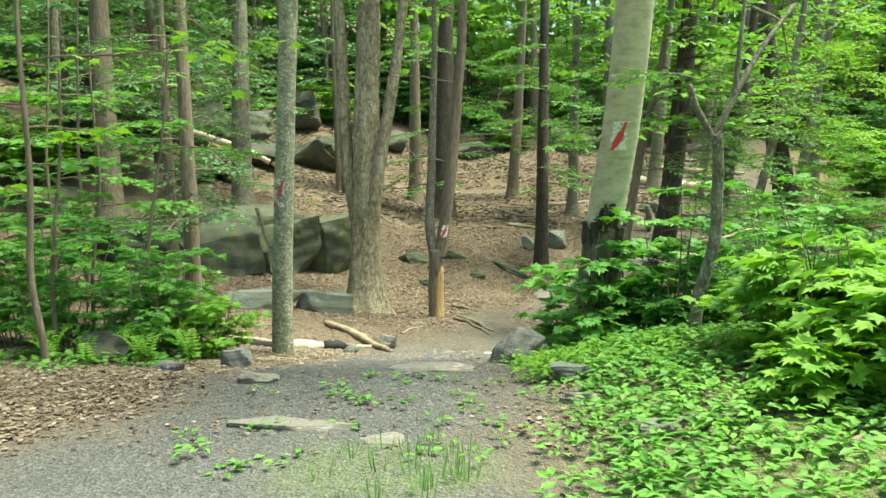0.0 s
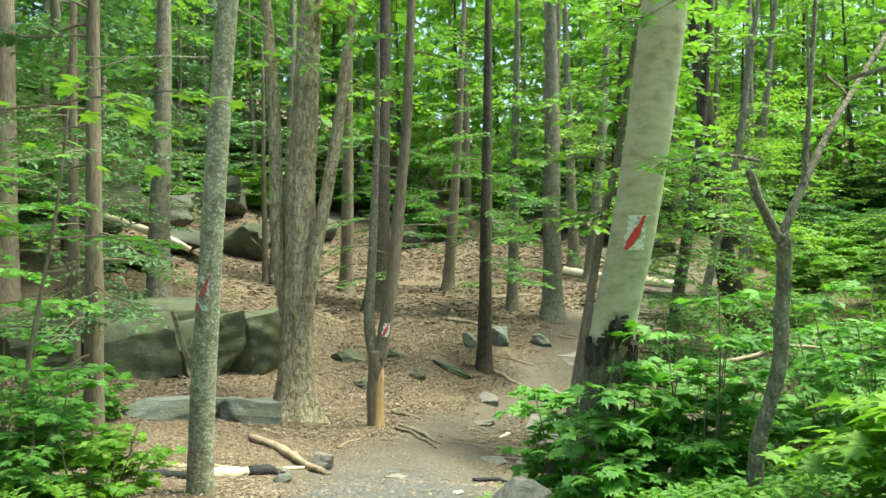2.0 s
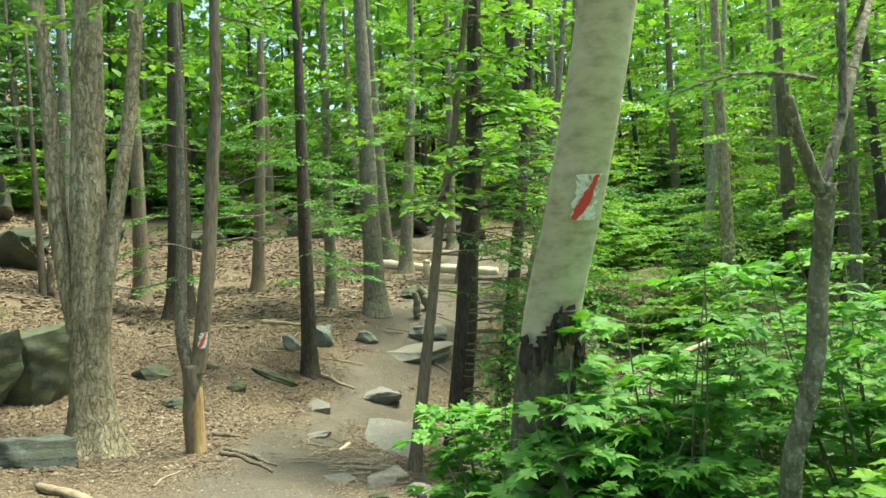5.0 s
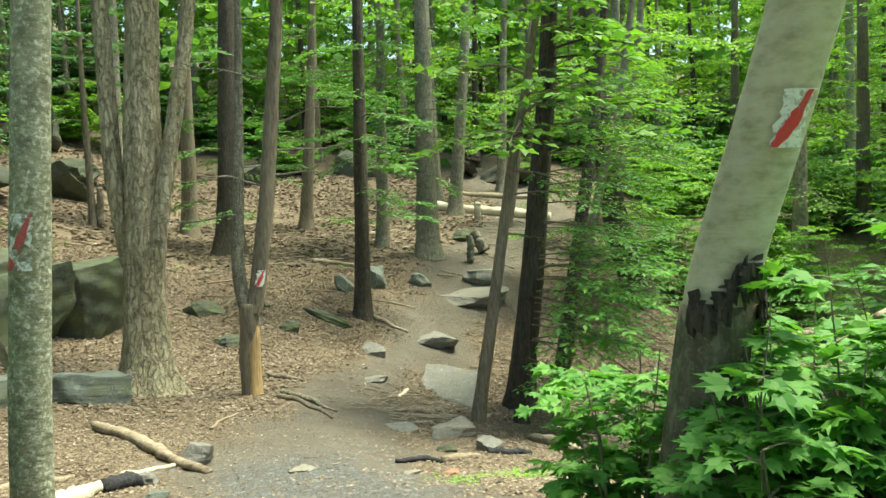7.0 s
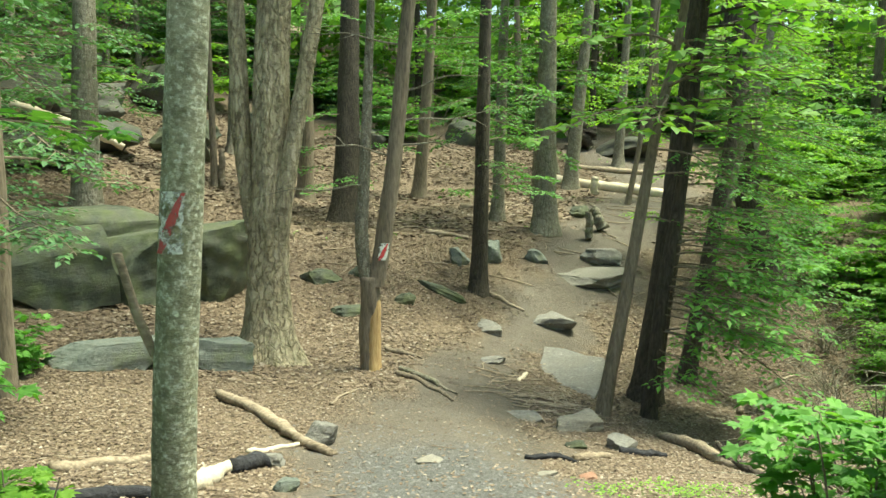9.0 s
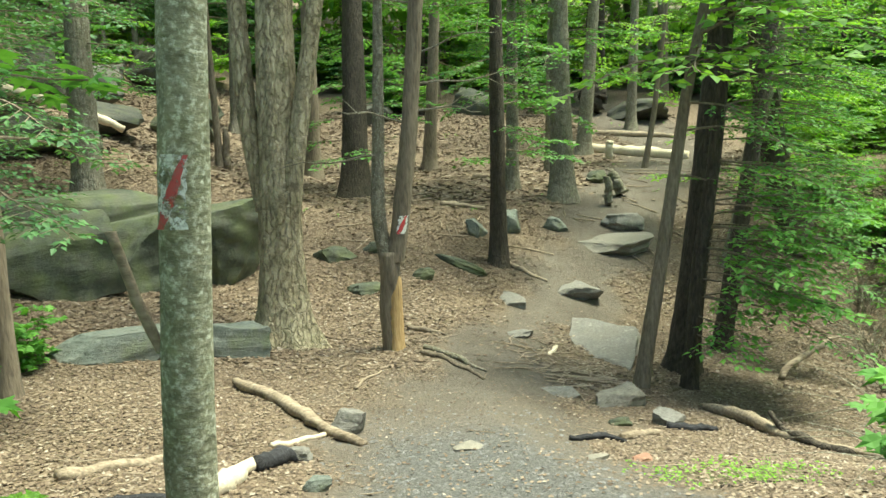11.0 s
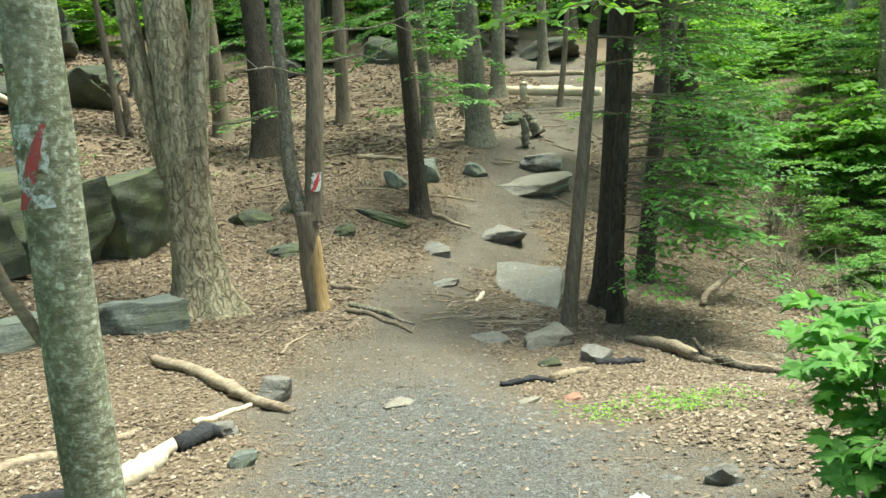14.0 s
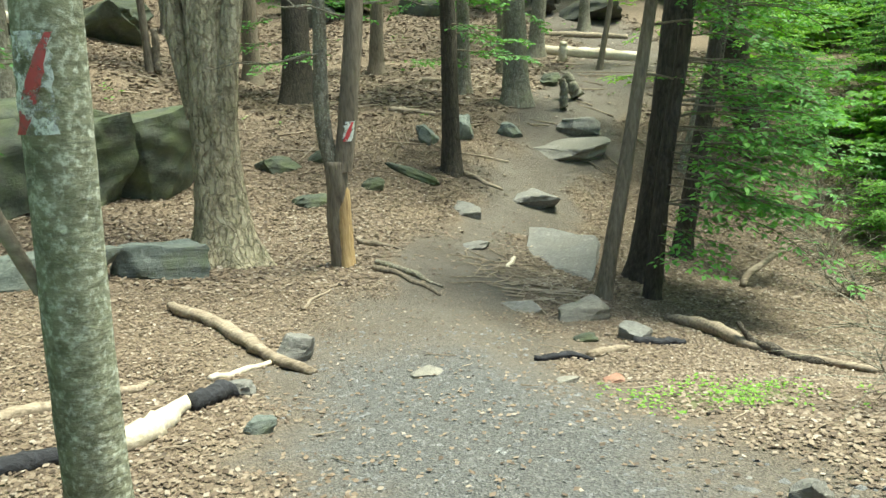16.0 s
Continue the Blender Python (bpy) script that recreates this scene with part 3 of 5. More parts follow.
part("stem", stem(RS, .15, .07, 18, 0, 18, .05), BARK_BROWN, t, soft=True)
part("stem", stem(LS, .125, .035, 19, 0, 16, .05), BARK_GREY, t, soft=True)
foot = bend([(.045, -.04, -.05), (.05, -.01, .5), (.075, .02, 1.1), (.05, .1, 1.55)], 20)
part("bare_wood", stem(foot, .14, .1, 20, .15, 18, .07), WOOD_RAW, t, "barkless honey-coloured wood", True)
blaze(t, RS, .15, .07, 2.06, FACE + .1, .16, .29, .7, PAINT_RED, 6)
w, l = Shape(), Shape()
crown(l, w, RS, .6, 1, 2.2, 10, .22, 21)
part("branchwork", w, BARK_BROWN, t)
part("crown", l, LEAF_BEECH, t, "green summer leaves")
for i, (a, b, c) in enumerate((((.4, .1, 3.7), (-.9, -.3, .2), 1.3), ((.55, .15, 4.8), (.9, -.3, .25), 1.4), ((.6, .2, 5.6), (-1, .1, .15), 1.6), ((.5, .15, 4.3), (.95, .1, .1), 1.8), ((.45, .1, 3.9), (1, -.2, .0), 1.2), ((-.1, .2, 3.2), (-1, .2, -.1), 1.5))):
    w = Shape()
    r = np.random.RandomState(40 + i)
    k = np.linspace(0, 1, 9)[:, None]
    ln = np.asarray(a) + c * k * np.asarray(b) + .08 * np.sin(k * 7 + r.rand(1, 3) * 6) * k
    w.tube(ln, np.linspace(.022, .006, 9), 5)
    for j in (4, 6):
        w.tube([ln[j], ln[j] + r.uniform(-.3, .3, 3) + (b[0] * .3, 0, .1)], [.009, .003], 4)
    part("dead_branch", w, BARK_GREY, t, "bare dead branch")

# trunks down the slope and along the trail
TRUNKS = [
    # place, points from the foot, foot radius, bark, leafless height share, seed
    ((.0, 31.2), up_to(15, (.2, .6, 4.6)), .42, BARK_DARK, 31), ((3.22, 37.0), up_to(14, (.6, .3, 7.8)), .26, BARK_BROWN, 32),
    ((3.1, 25.3), up_to(14, (.2, .4, 7.4)), .215, BARK_DARK, 33), ((5.1, 31.6), up_to(13, (.25, .3, 6.9)), .22, BARK_GREY, 34),
    ((6.3, 30.1), up_to(16, (.12, .4, 7.2)), .36, BARK_GREY, 35), ((10.5, 40.1), up_to(16, (.9, .4, 8.2)), .32, BARK_GREY, 36),
    ((3.62, 18.0), up_to(10, (.93, .3, 4.6), (1.37, .39, 6.3)), .125, BARK_BROWN, 37), ((4.56, 18.2), up_to(10, (.25, .16, 2.0), (.55, .25, 3.6)), .14, BARK_DARK, 38),
    ((5.05, 19.5), up_to(14, (.4, .16, 2.3), (.96, .4, 6.6)), .27, BARK_DARK, 39), ((6.8, 21.3), up_to(13, (1.1, .3, 5.7), (1.55, .5, 8.2)), .195, BARK_DARK, 40),
    ((12.2, 26.7), up_to(13, (-.62, .2, 2.0), (-1.0, .3, 4.2)), .44, BARK_DARK, 41), ((11.3, 35.4), up_to(9, (.5, .14, 2.2)), .12, BARK_BROWN, 42),
    ((-4.06, 31.9), up_to(9, (-.12, .3, 4.4)), .12, BARK_BROWN, 43), ((-6.4, 25.7), up_to(15, (.03, .4, 5.4)), .33, BARK_GREY, 44),
    ((-4.95, 15.8), up_to(13, (-.05, .1, 2.3)), .165, BARK_BROWN, 45), ((-4.2, 42.0), up_to(16, (.15, .3, 7)), .34, BARK_GREY, 46),
    ((-9.45, 22.9), up_to(15, (-.2, .4, 6.1)), .36, BARK_BROWN, 47), ((-6.6, 19.6), up_to(11, (-.1, .2, 4)), .14, BARK_BROWN, 48),
    ((14.6, 44.6), up_to(15, (.4, .2, 7)), .26, BARK_GREY, 49), ((10.6, 43.2), up_to(16, (-.2, .2, 7)), .3, BARK_GREY, 50),
    ((16.5, 36), up_to(15, (.3, .2, 7)), .3, BARK_GREY, 51), ((13.5, 31), up_to(14, (1.4, .2, 7)), .2, BARK_GREY, 52), ((18.5, 27), up_to(16, (.2, .2, 7)), .27, BARK_OAK, 53),
    ((9.5, 26.0), up_to(14, (1.9, .2, 7)), .17, BARK_GREY, 54), ((22, 33), up_to(14, (1.6, .2, 7)), .24, BARK_LICHEN, 55), ((-1.2, 36), up_to(14, (.1, .2, 7)), .3, BARK_BROWN, 56), ((7.6, 35.6), up_to(15, (.3, .2, 7)), .2, BARK_GREY, 57),
]
WORDS = {BARK_DARK: "dark brown", BARK_BROWN: "brown", BARK_GREY: "grey-brown", BARK_LICHEN: "pale lichen-spotted", BARK_OAK: "pale flaky"}
placed = {}
for at, pts, r0, bark, seed in TRUNKS:
    girth = "stout" if r0 > .28 else "slim" if r0 < .18 else "straight"
    # nearer trunks get fuller crowns, mostly out of view, added to shade the ground
    placed[seed] = tree(at, pts, r0, r0 * .35, bark, f"{girth} {WORDS[bark]} tree trunk standing in leaf litter", seed, .6 if r0 > .2 else .3, LEAF_FAR if at[0] > -3 else LEAF_DARK, .5, 16 if at[1] < 19 else 6, 3.0, .24, 60, 18)

# leafy layers low on the young trees
r = np.random.RandomState(5)
LAYERS = {  # seed: number, lowest, highest, length, leaf size, turn in degrees and its spread
    37: (6, 3.2, 6.5, 2.0, .105, -30, 60), 38: (14, 1.4, 6.0, 2.6, .12, -15, 45), 39: (12, 2.2, 7.0, 3.0, .125, -10, 55), 40: (10, 1.1, 7.5, 3.2, .125, -15, 60),
    33: (15, 2.4, 7.0, 2.2, .14, 0, 180), 34: (10, 2.6, 7.0, 2.4, .16, 0, 180), 35: (13, 3.2, 9.0, 3.2, .17, 0, 180), 31: (16, 1.6, 8.0, 3.0, .16, 0, 180), 32: (6, 3, 8, 2.5, .17, 0, 180),
    41: (13, 2.4, 8.0, 3.4, .16, -50, 100), 45: (13, 1.3, 6.0, 1.9, .12, 0, 180), 48: (14, 1.2, 6, 2.4, .13, 0, 180), 47: (14, 1.4, 7, 3.0, .16, 0, 180), 44: (14, 2.4, 7.5, 2.6, .15, 0, 180), 43: (5, 3, 6, 2, .14, 0, 180),
    52: (9, 3, 9, 3, .17, 0, 180), 54: (15, 2.2, 9, 3.2, .16, 0, 180), 53: (9, 2, 9, 3.2, .17, 0, 180), 51: (9, 3, 9, 3.2, .2, 0, 180), 36: (7, 4, 9, 3.0, .2, 0, 180), 42: (5, 3, 6, 2, .17, 0, 180),
}
for seed, (n, lo, hi, ln, size, turn, wide) in LAYERS.items():
    t, path = placed[seed]
    items = []
    for i in range(n):
        h = lo + (hi - lo) * (i + r.rand()) / n
        a = radians(turn + r.uniform(-wide, wide))
        q = np.array([np.interp(h, path[:, 2], path[:, k]) for k in range(3)])
        items.append((q, (math.cos(a), math.sin(a), r.uniform(-.1, .2)), ln * r.uniform(.7, 1.15)))
    # leaf colour by side: bright for sunlit right, dark for shaded left
    limb_set(t, BARK_BROWN, LEAF_BRIGHT if t.location.x > 9 else LEAF_DARK if t.location.x < -3 else LEAF_BEECH, items, size, "oval" if t.location.y < 24 else "quad", twigs=16, per=9, seed=seed, thick=.02)
t, p = placed[31]
limb_set(t, BARK_DARK, LEAF_BEECH, [((.0, -.2, 1.5), (.3, -1, .0), 1.8), ((-.1, -.3, 1.2), (-.8, -.8, .05), 1.6), ((.2, -.2, 2.6), (.9, -.6, 0), 2.2)], .14, "quad", twigs=12, per=9, seed=77)

for seed, hs in ((38, (1.5, 1.9, 2.3, 2.6, 3.0)), (39, (2.0, 2.4, 2.8, 3.2, 3.7)), (40, (1.6, 2.3, 3.0, 3.6))):
    t, p = placed[seed]
    r = np.random.RandomState(seed)
    limb_set(t, BARK_BROWN, LEAF_MAPLE, [([np.interp(h, p[:, 2], p[:, k]) for k in range(3)], (r.uniform(.3, 1), r.uniform(-1.1, -.4), r.uniform(-.05, .15)), r.uniform(1.7, 2.7)) for h in hs], .17, "oval", twigs=14, per=8, seed=seed + 200, thick=.016, droop=.2)

t, p = placed[38]
r = np.random.RandomState(9)
limb_set(t, BARK_BROWN, LEAF_MAPLE, [([np.interp(h, p[:, 2], p[:, k]) for k in range(3)], (r.uniform(0, 1), -1, r.uniform(-.05, .2)), r.uniform(1.2, 2.0)) for h in (.9, 1.2, 1.5, 1.8, 2.2, 2.6)], .14, "oval", twigs=11, per=7, seed=301, thick=.014, droop=.15)

# the crooked forked sapling by the shrubs
t, p = tree((2.12, 6.75), [(.03, -.02, .4), (.17, -.1, .95), (.14, -.2, 1.4), (.06, -.28, 1.72)], .052, .045, BARK_GREY, "crooked thin grey tree that forks at head height", 61, .2, limbs=0, rings=40, sides=14, furrow=.05)
for i, pts in enumerate(([(.06, -.28, 1.68), (-.1, -.32, 1.95), (-.16, -.34, 2.12)], [(.06, -.28, 1.68), (.2, -.28, 2.0), (.5, -.15, 2.45), (1.1, .2, 3.1), (1.7, .5, 4.0)], [(.22, -.28, 2.05), (.3, -.25, 2.7), (.42, -.2, 4.0)])):
    part("limb", stem(bend(pts, 24), (.036, .03, .02)[i], (.026, .01, .006)[i], 62 + i, 0, 10, .05), BARK_GREY, t, soft=True)
limb_set(t, BARK_GREY, LEAF_BEECH, [((-.2, -.55, 2.15), (-.6, .4, .2), .6), ((.5, -.3, 2.7), (.4, -.9, .1), 1.0), ((1.0, .1, 3.2), (.9, -.3, 0), 1.3), ((.3, -.4, 3.4), (-.7, .5, .1), 1.2), ((.3, -.4, 2.7), (.7, .8, 0), 1.2)], .09, "oval", seed=63)

# thin saplings on the bank
for i, (at, pts, r0, items) in enumerate((
    ((-3.62, 7.2), [(-.02, 0, .3), (-.14, .03, .8), (-.1, .08, 1.7), (-.12, .1, 3.2), (0, .1, 5)], .036, [((-.1, .1, 2.78), (1.0, -.58, .06), 2.7), ((-.1, .1, 1.6), (-.5, .5, .1), .9), ((-.1, .1, 2.2), (.4, .8, .1), 1.0), ((-.1, .1, 2.4), (-.8, -.1, .1), 1.1)]),
    ((-3.55, 9.3), [(.05, 0, .6), (.15, .05, 1.5), (.45, .1, 3.6)], .03, [((.1, .05, 1.2), (.9, -.2, .1), .8), ((.15, .05, 1.6), (-.7, -.4, .1), .9), ((.3, .08, 2.4), (.8, .4, .1), 1.0)]),
    ((-4.4, 9.0), [(-.03, 0, .9), (.1, .1, 2.2), (.15, .1, 3.4)], .028, [((0, .05, 1.4), (.8, -.4, .1), .9), ((.1, .1, 2.2), (-.5, -.6, .1), 1.0), ((.1, .1, 2.6), (.9, .2, 0), 1.0)]),
    ((-5.2, 11.8), [(.0, 0, .9), (.15, .1, 2.4), (.1, .1, 4.6)], .035, [((0, 0, .9), (.8, -.5, .1), 1.2), ((.1, 0, 1.5), (-.7, -.5, .1), 1.3), ((.1, .1, 2.0), (.9, .1, .1), 1.4), ((.1, .1, 2.6), (.3, -.9, .1), 1.4), ((.1, .1, 3.2), (.9, -.3, .1), 1.5), ((.1, .1, 3.6), (-.8, -.3, .1), 1.5)]),
    ((-6.6, 13.6), [(.0, 0, 1.2), (-.1, .1, 2.8), (.1, .1, 5.4)], .045, [((0, 0, 1.0), (.9, -.3, .1), 1.4), ((0, 0, 1.8), (-.7, -.6, .1), 1.5), ((0, .1, 2.4), (.9, .0, .1), 1.7), ((0, .1, 3.0), (.2, -.9, .1), 1.6), ((0, .1, 3.7), (.9, -.4, .1), 1.7), ((0, .1, 4.3), (-.8, -.4, .1), 1.7)]),
    ((-7.6, 17.0), [(.0, 0, 1.2), (-.1, .1, 2.8), (.1, .1, 6.4)], .055, [((0, 0, 1.4), (.9, -.3, .1), 1.9), ((0, 0, 2.2), (-.7, -.6, .1), 1.9), ((0, .1, 3.0), (.9, -.2, .1), 2.1), ((0, .1, 3.8), (.2, -.9, .1), 2), ((0, .1, 4.6), (.9, -.4, .1), 2.1), ((0, .1, 5.3), (-.8, -.4, .1), 2)]),
)):
    t, p = tree(at, pts, r0, .01, BARK_BROWN, "thin young maple sapling with sparse leaves", 70 + i, .2, limbs=0, rings=30, sides=10, name="sapling")
    limb_set(t, BARK_BROWN, LEAF_BRIGHT if i == 0 else LEAF_MAPLE, items, .13, "maple", twigs=9 if i < 3 else 14, per=5 if i < 3 else 6, seed=71 + i, thick=.012, droop=.12)


# ---------------------------------------------------------------- shrubs and herbs
def shrub(at, wide, tall, stems, size, kind, leaf, label, seed, twigs=6, per=6, base=0.15, category="shrub", name="shrub", lift=.0):
    z = height(*at)
    t = holder(name, (at[0], at[1], z), label, category, "undergrowth")
    r = np.random.RandomState(seed)
    w, l = Shape(), Shape()
    for i in range(stems):
        a, q = r.rand() * 6.28, math.sqrt(r.rand())
        foot = np.array([.35 * wide * q * math.cos(a), .35 * wide * q * math.sin(a), -.05])
        top = np.array([wide * .8 * q * math.cos(a), wide * .8 * q * math.sin(a), tall * r.uniform(.45, 1.0) + lift])
        w.tube(bend([foot, (foot + top) / 2 + r.normal(0, .05, 3), top], 7), np.linspace(.011, .004, 7), 4)
        for j in range(4):
            u = base + (1 - base) * (j + r.rand()) / 4
            b = r.rand() * 6.28
            spray(w, l, foot + (top - foot) * u, (math.cos(b), math.sin(b), .25), wide * r.uniform(.28, .5), size, kind, seed * 57 + i * 5 + j, .006, twigs, per, .3, .35)
    part("stemwork", w, BARK_BROWN, t)
    part("foliage", l, leaf, t, "green leaves")
    return t


shrub((1.5, 9.0), .6, 1.25, 10, .12, "maple", LEAF_MAPLE, "low maple shrub with broad lobed leaves", 101, 5, 4)
shrub((1.65, 7.75), .75, 1.0, 9, .12, "maple", LEAF_MAPLE, "maple shrub round the foot of a leaning beech", 102, 5, 5)
shrub((2.35, 8.2), .8, 1.35, 9, .12, "maple", LEAF_MAPLE, "dense maple shrub beside a leaning beech", 103, 5, 5)
shrub((1.62, 7.95), .42, 1.5, 7, .13, "maple", LEAF_MAPLE, "maple seedlings climbing round a beech's foot", 120, 4, 4)
shrub((2.15, 7.7), .5, 1.6, 7, .13, "maple", LEAF_MAPLE, "upright maple seedlings beside a beech", 121, 4, 4)
shrub((2.65, 5.6), .8, 1.0, 22, .15, "maple", LEAF_BRIGHT, "bright green maple seedlings with large leaves", 104, 4, 4)
shrub((2.95, 4.8), .85, .95, 24, .15, "maple", LEAF_BRIGHT, "bright green maple seedlings with large leaves", 105, 4, 4)
shrub((2.2, 4.7), .45, .42, 10, .12, "maple", LEAF_BRIGHT, "low bright maple seedlings at the path's edge", 106, 4, 4)
shrub((3.3, 7.2), .9, 1.6, 10, .12, "maple", LEAF_MAPLE, "tall loose maple shrub", 107, 5, 5)
shrub((4.3, 9.0), 1.2, 2.0, 16, .12, "oval", LEAF_BEECH, "tall leafy beech shrub", 108)
shrub((-2.85, 9.15), .62, .85, 12, .10, "maple", LEAF_BRIGHT, "bright maple seedlings beside a lichened trunk", 110, 5, 5)
shrub((-3.5, 8.9), .8, 1.25, 14, .10, "maple", LEAF_MAPLE, "loose maple shrub on the bank", 111, 5, 5)
shrub((-4.6, 9.6), .9, 1.6, 12, .10, "maple", LEAF_MAPLE, "loose maple shrub on the bank", 112, 5, 5)
shrub((-4.0, 10.6), .9, 1.9, 12, .12, "maple", LEAF_MAPLE, "loose maple shrub on the bank", 122, 5, 5)
shrub((-5.6, 10.8), 1.1, 2.3, 13, .12, "maple", LEAF_MAPLE, "tall loose maple shrub", 123, 5, 5)
shrub((-5.2, 17.4), .7, .8, 8, .12, "maple", LEAF_MAPLE, "small maple shrub before a mossy ledge", 113, 5, 4)
shrub((-7.0, 13.0), 1.3, 2.2, 14, .12, "maple", LEAF_MAPLE, "tall loose maple shrub", 114, 5, 5)
shrub((-8.5, 16.5), 1.6, 2.6, 14, .13, "maple", LEAF_BEECH, "tall loose leafy shrub", 115, 5, 5)
shrub((4.0, 10.0), .9, 1.2, 12, .11, "maple", LEAF_MAPLE, "loose maple shrub on the slope", 117, 5, 5)
SHRUBS = [(11.6, 20.2, 1.3, 1.1), (13.2, 22.8, 1.6, 1.4), (10.2, 18.0, 1.0, .8), (14.2, 26.6, 1.6, 1.4), (12.6, 19.2, 1.5, 1.5), (7.5, 10.0, 2.0, 2.8), (6.2, 7.0, 1.8, 2.4), (13.5, 18.0, 2.0, 2.2), (14.5, 24.6, 1.8, 1.8), (15.0, 21.5, 2.2, 2.4), (13.0, 15.5, 2.4, 3.4), (16.5, 25.0, 2.6, 3.2),
          (15.5, 18.5, 2.6, 3.6), (18.5, 22.0, 2.8, 4.0), (5.0, 5.2, 1.5, 2.0), (14.8, 29.0, 2.4, 2.6), (19, 30, 3, 3.6), (24, 34, 3.2, 4)]
for i, (x, y, w, h) in enumerate(SHRUBS):
    shrub((x, y), w, h, 12, .11 if w < 1.7 else .14, "quad", LEAF_FAR if i % 3 else LEAF_MAPLE, "bright leafy shrub in the thicket", 130 + i, 8, 7)


def bare_shrub(at, wide, tall, stems, seed):
    """A leafless bush: thin grey stems that arch and fork."""
    r = np.random.RandomState(seed)
    w = Shape()
    for i in range(stems):
        a = r.rand() * 6.28
        k = np.linspace(0, 1, 7)[:, None]
        out = np.array([math.cos(a), math.sin(a), 0]) * wide * r.uniform(.5, 1.1)
        ln = out * k ** 1.3 + np.array([0, 0, tall * r.uniform(.5, 1.1)]) * (k - .35 * k ** 3) + .1 * np.sin(k * 7 + r.rand(1, 3) * 6) * k + (r.normal(0, .12), r.normal(0, .12), -.04)
        w.tube(ln, np.linspace(.014, .004, 7), 4)
        for j in (2, 3, 4, 5, 5):
            d = out * .35 + r.normal(0, .3, 3)
            w.tube([ln[j], ln[j] + d * .5 + (0, 0, .04), ln[j] + d], [.006, .005, .002], 3, cap=False)
    t = holder("shrub", (at[0], at[1], height(*at)), "leafless grey twiggy shrub in the thicket", "shrub", "undergrowth")
    part("stemwork", w, BARK_GREY, t)


for i, (x, y, w, h) in enumerate(((9.3, 19.4, 1.1, 1.2), (10.6, 21.6, 1.3, 1.4), (9.8, 17.0, 1.2, 1.3), (12.0, 23.8, 1.5, 1.6), (8.4, 16.2, .9, .9), (11.8, 18.4, 1.4, 1.7), (3.3, 9.2, .9, 1.3), (4.2, 9.9, 1.0, 1.5), (3.2, 11.2, .8, 1.0))):
    bare_shrub((x, y), w, h, 22, 850 + i)


def scatter(n, box, seed, keep):
    r = np.random.RandomState(seed)
    x, y = r.uniform(box[0], box[2], n), r.uniform(box[1], box[3], n)
    ok = r.rand(n) < keep(x, y)
    return x[ok], y[ok], r


def herbs(n, box, keep, size, kind, leaf, label, category, seed, per=7, high=.16, name="herbs"):
    x, y, r = scatter(n, box, seed, keep)
    z = relief(x, y)
    s = Shape()
    at = np.repeat(np.stack([x, y, z], 1), per, 0)
    m = len(at)
    a = r.rand(m) * 6.28
    tall = np.repeat(r.uniform(.3, 1, len(x)), per) * high
    at = at + np.stack([np.cos(a) * .05, np.sin(a) * .05, tall * r.uniform(.5, 1.1, m)], 1)
    way = np.stack([np.cos(a), np.sin(a), r.uniform(-.2, .4, m)], 1)
    up = np.stack([r.normal(0, .3, m), r.normal(0, .3, m), np.ones(m)], 1)
    if kind == "blade":
        at[:, 2] -= tall * .6
        way[:, 2], up = 2.2, np.stack([-np.cos(a), -np.sin(a), .4 * np.ones(m)], 1)
    s.leaves(at, way, up, size * r.uniform(.6, 1.2, m), kind)
    thing(name, s, leaf, label, category, kind="stuff")


herbs(2600, (.5, 3.2, 4.5, 9.0), lambda x, y: smooth(.55, 1.3, x - .12 * (y - 5) + .25 * wave(x, y, 3, 21)) * .9, .085, "oval", LEAF_HERB, "low leafy herbs beside the path", "herbs", 201, 8, .16)
herbs(500, (.3, 6.0, 2.0, 8.6), lambda x, y: smooth(.4, .8, x), .07, "oval", LEAF_BRIGHT, "light green ground cover at the trail's edge", "herbs", 202, 9, .13)
herbs(420, (1.2, 11.4, 3.4, 13.4), lambda x, y: .8 * np.exp(-((x - 2.2) / .8) ** 2 - ((y - 12.4) / .7) ** 2), .05, "oval", LEAF_BRIGHT, "tiny yellow-green plants in leaf litter", "herbs", 203, 6, .05)
herbs(110, (-.9, 3.4, .5, 4.9), lambda x, y: .8 * np.exp(-((x + .15) / .4) ** 2 - ((y - 4.1) / .5) ** 2), .12, "blade", GRASS, "thin grass tufts on the trail", "grass", 204, 9, .05, "grass")
herbs(70, (-1.6, 4.0, .4, 6.2), lambda x, y: .5 + 0 * x, .07, "oval", LEAF_HERB, "scattered weeds in the gravel", "weeds", 205, 7, .06, "weeds")
herbs(260, (-6, 6.6, -2.6, 9.5), lambda x, y: .6 + 0 * x, .08, "maple", LEAF_HERB, "seedlings in the leaf litter on the bank", "herbs", 206, 5, .15)
herbs(6500, (4.5, 7, 24, 34), lambda x, y: .8 * smooth(.3, 1.5, x - 6.2 - .3 * (y - 9)), .11, "oval", LEAF_HERB, "low green plants under the thicket", "herbs", 207, 6, .2)
herbs(1500, (-22, 26, 26, 60), lambda x, y: smooth(.1, .8, wave(x, y, .5, 31)) * .5, .11, "quad", LEAF_HERB, "seedlings dotted over the hillside", "herbs", 208, 6, .2)


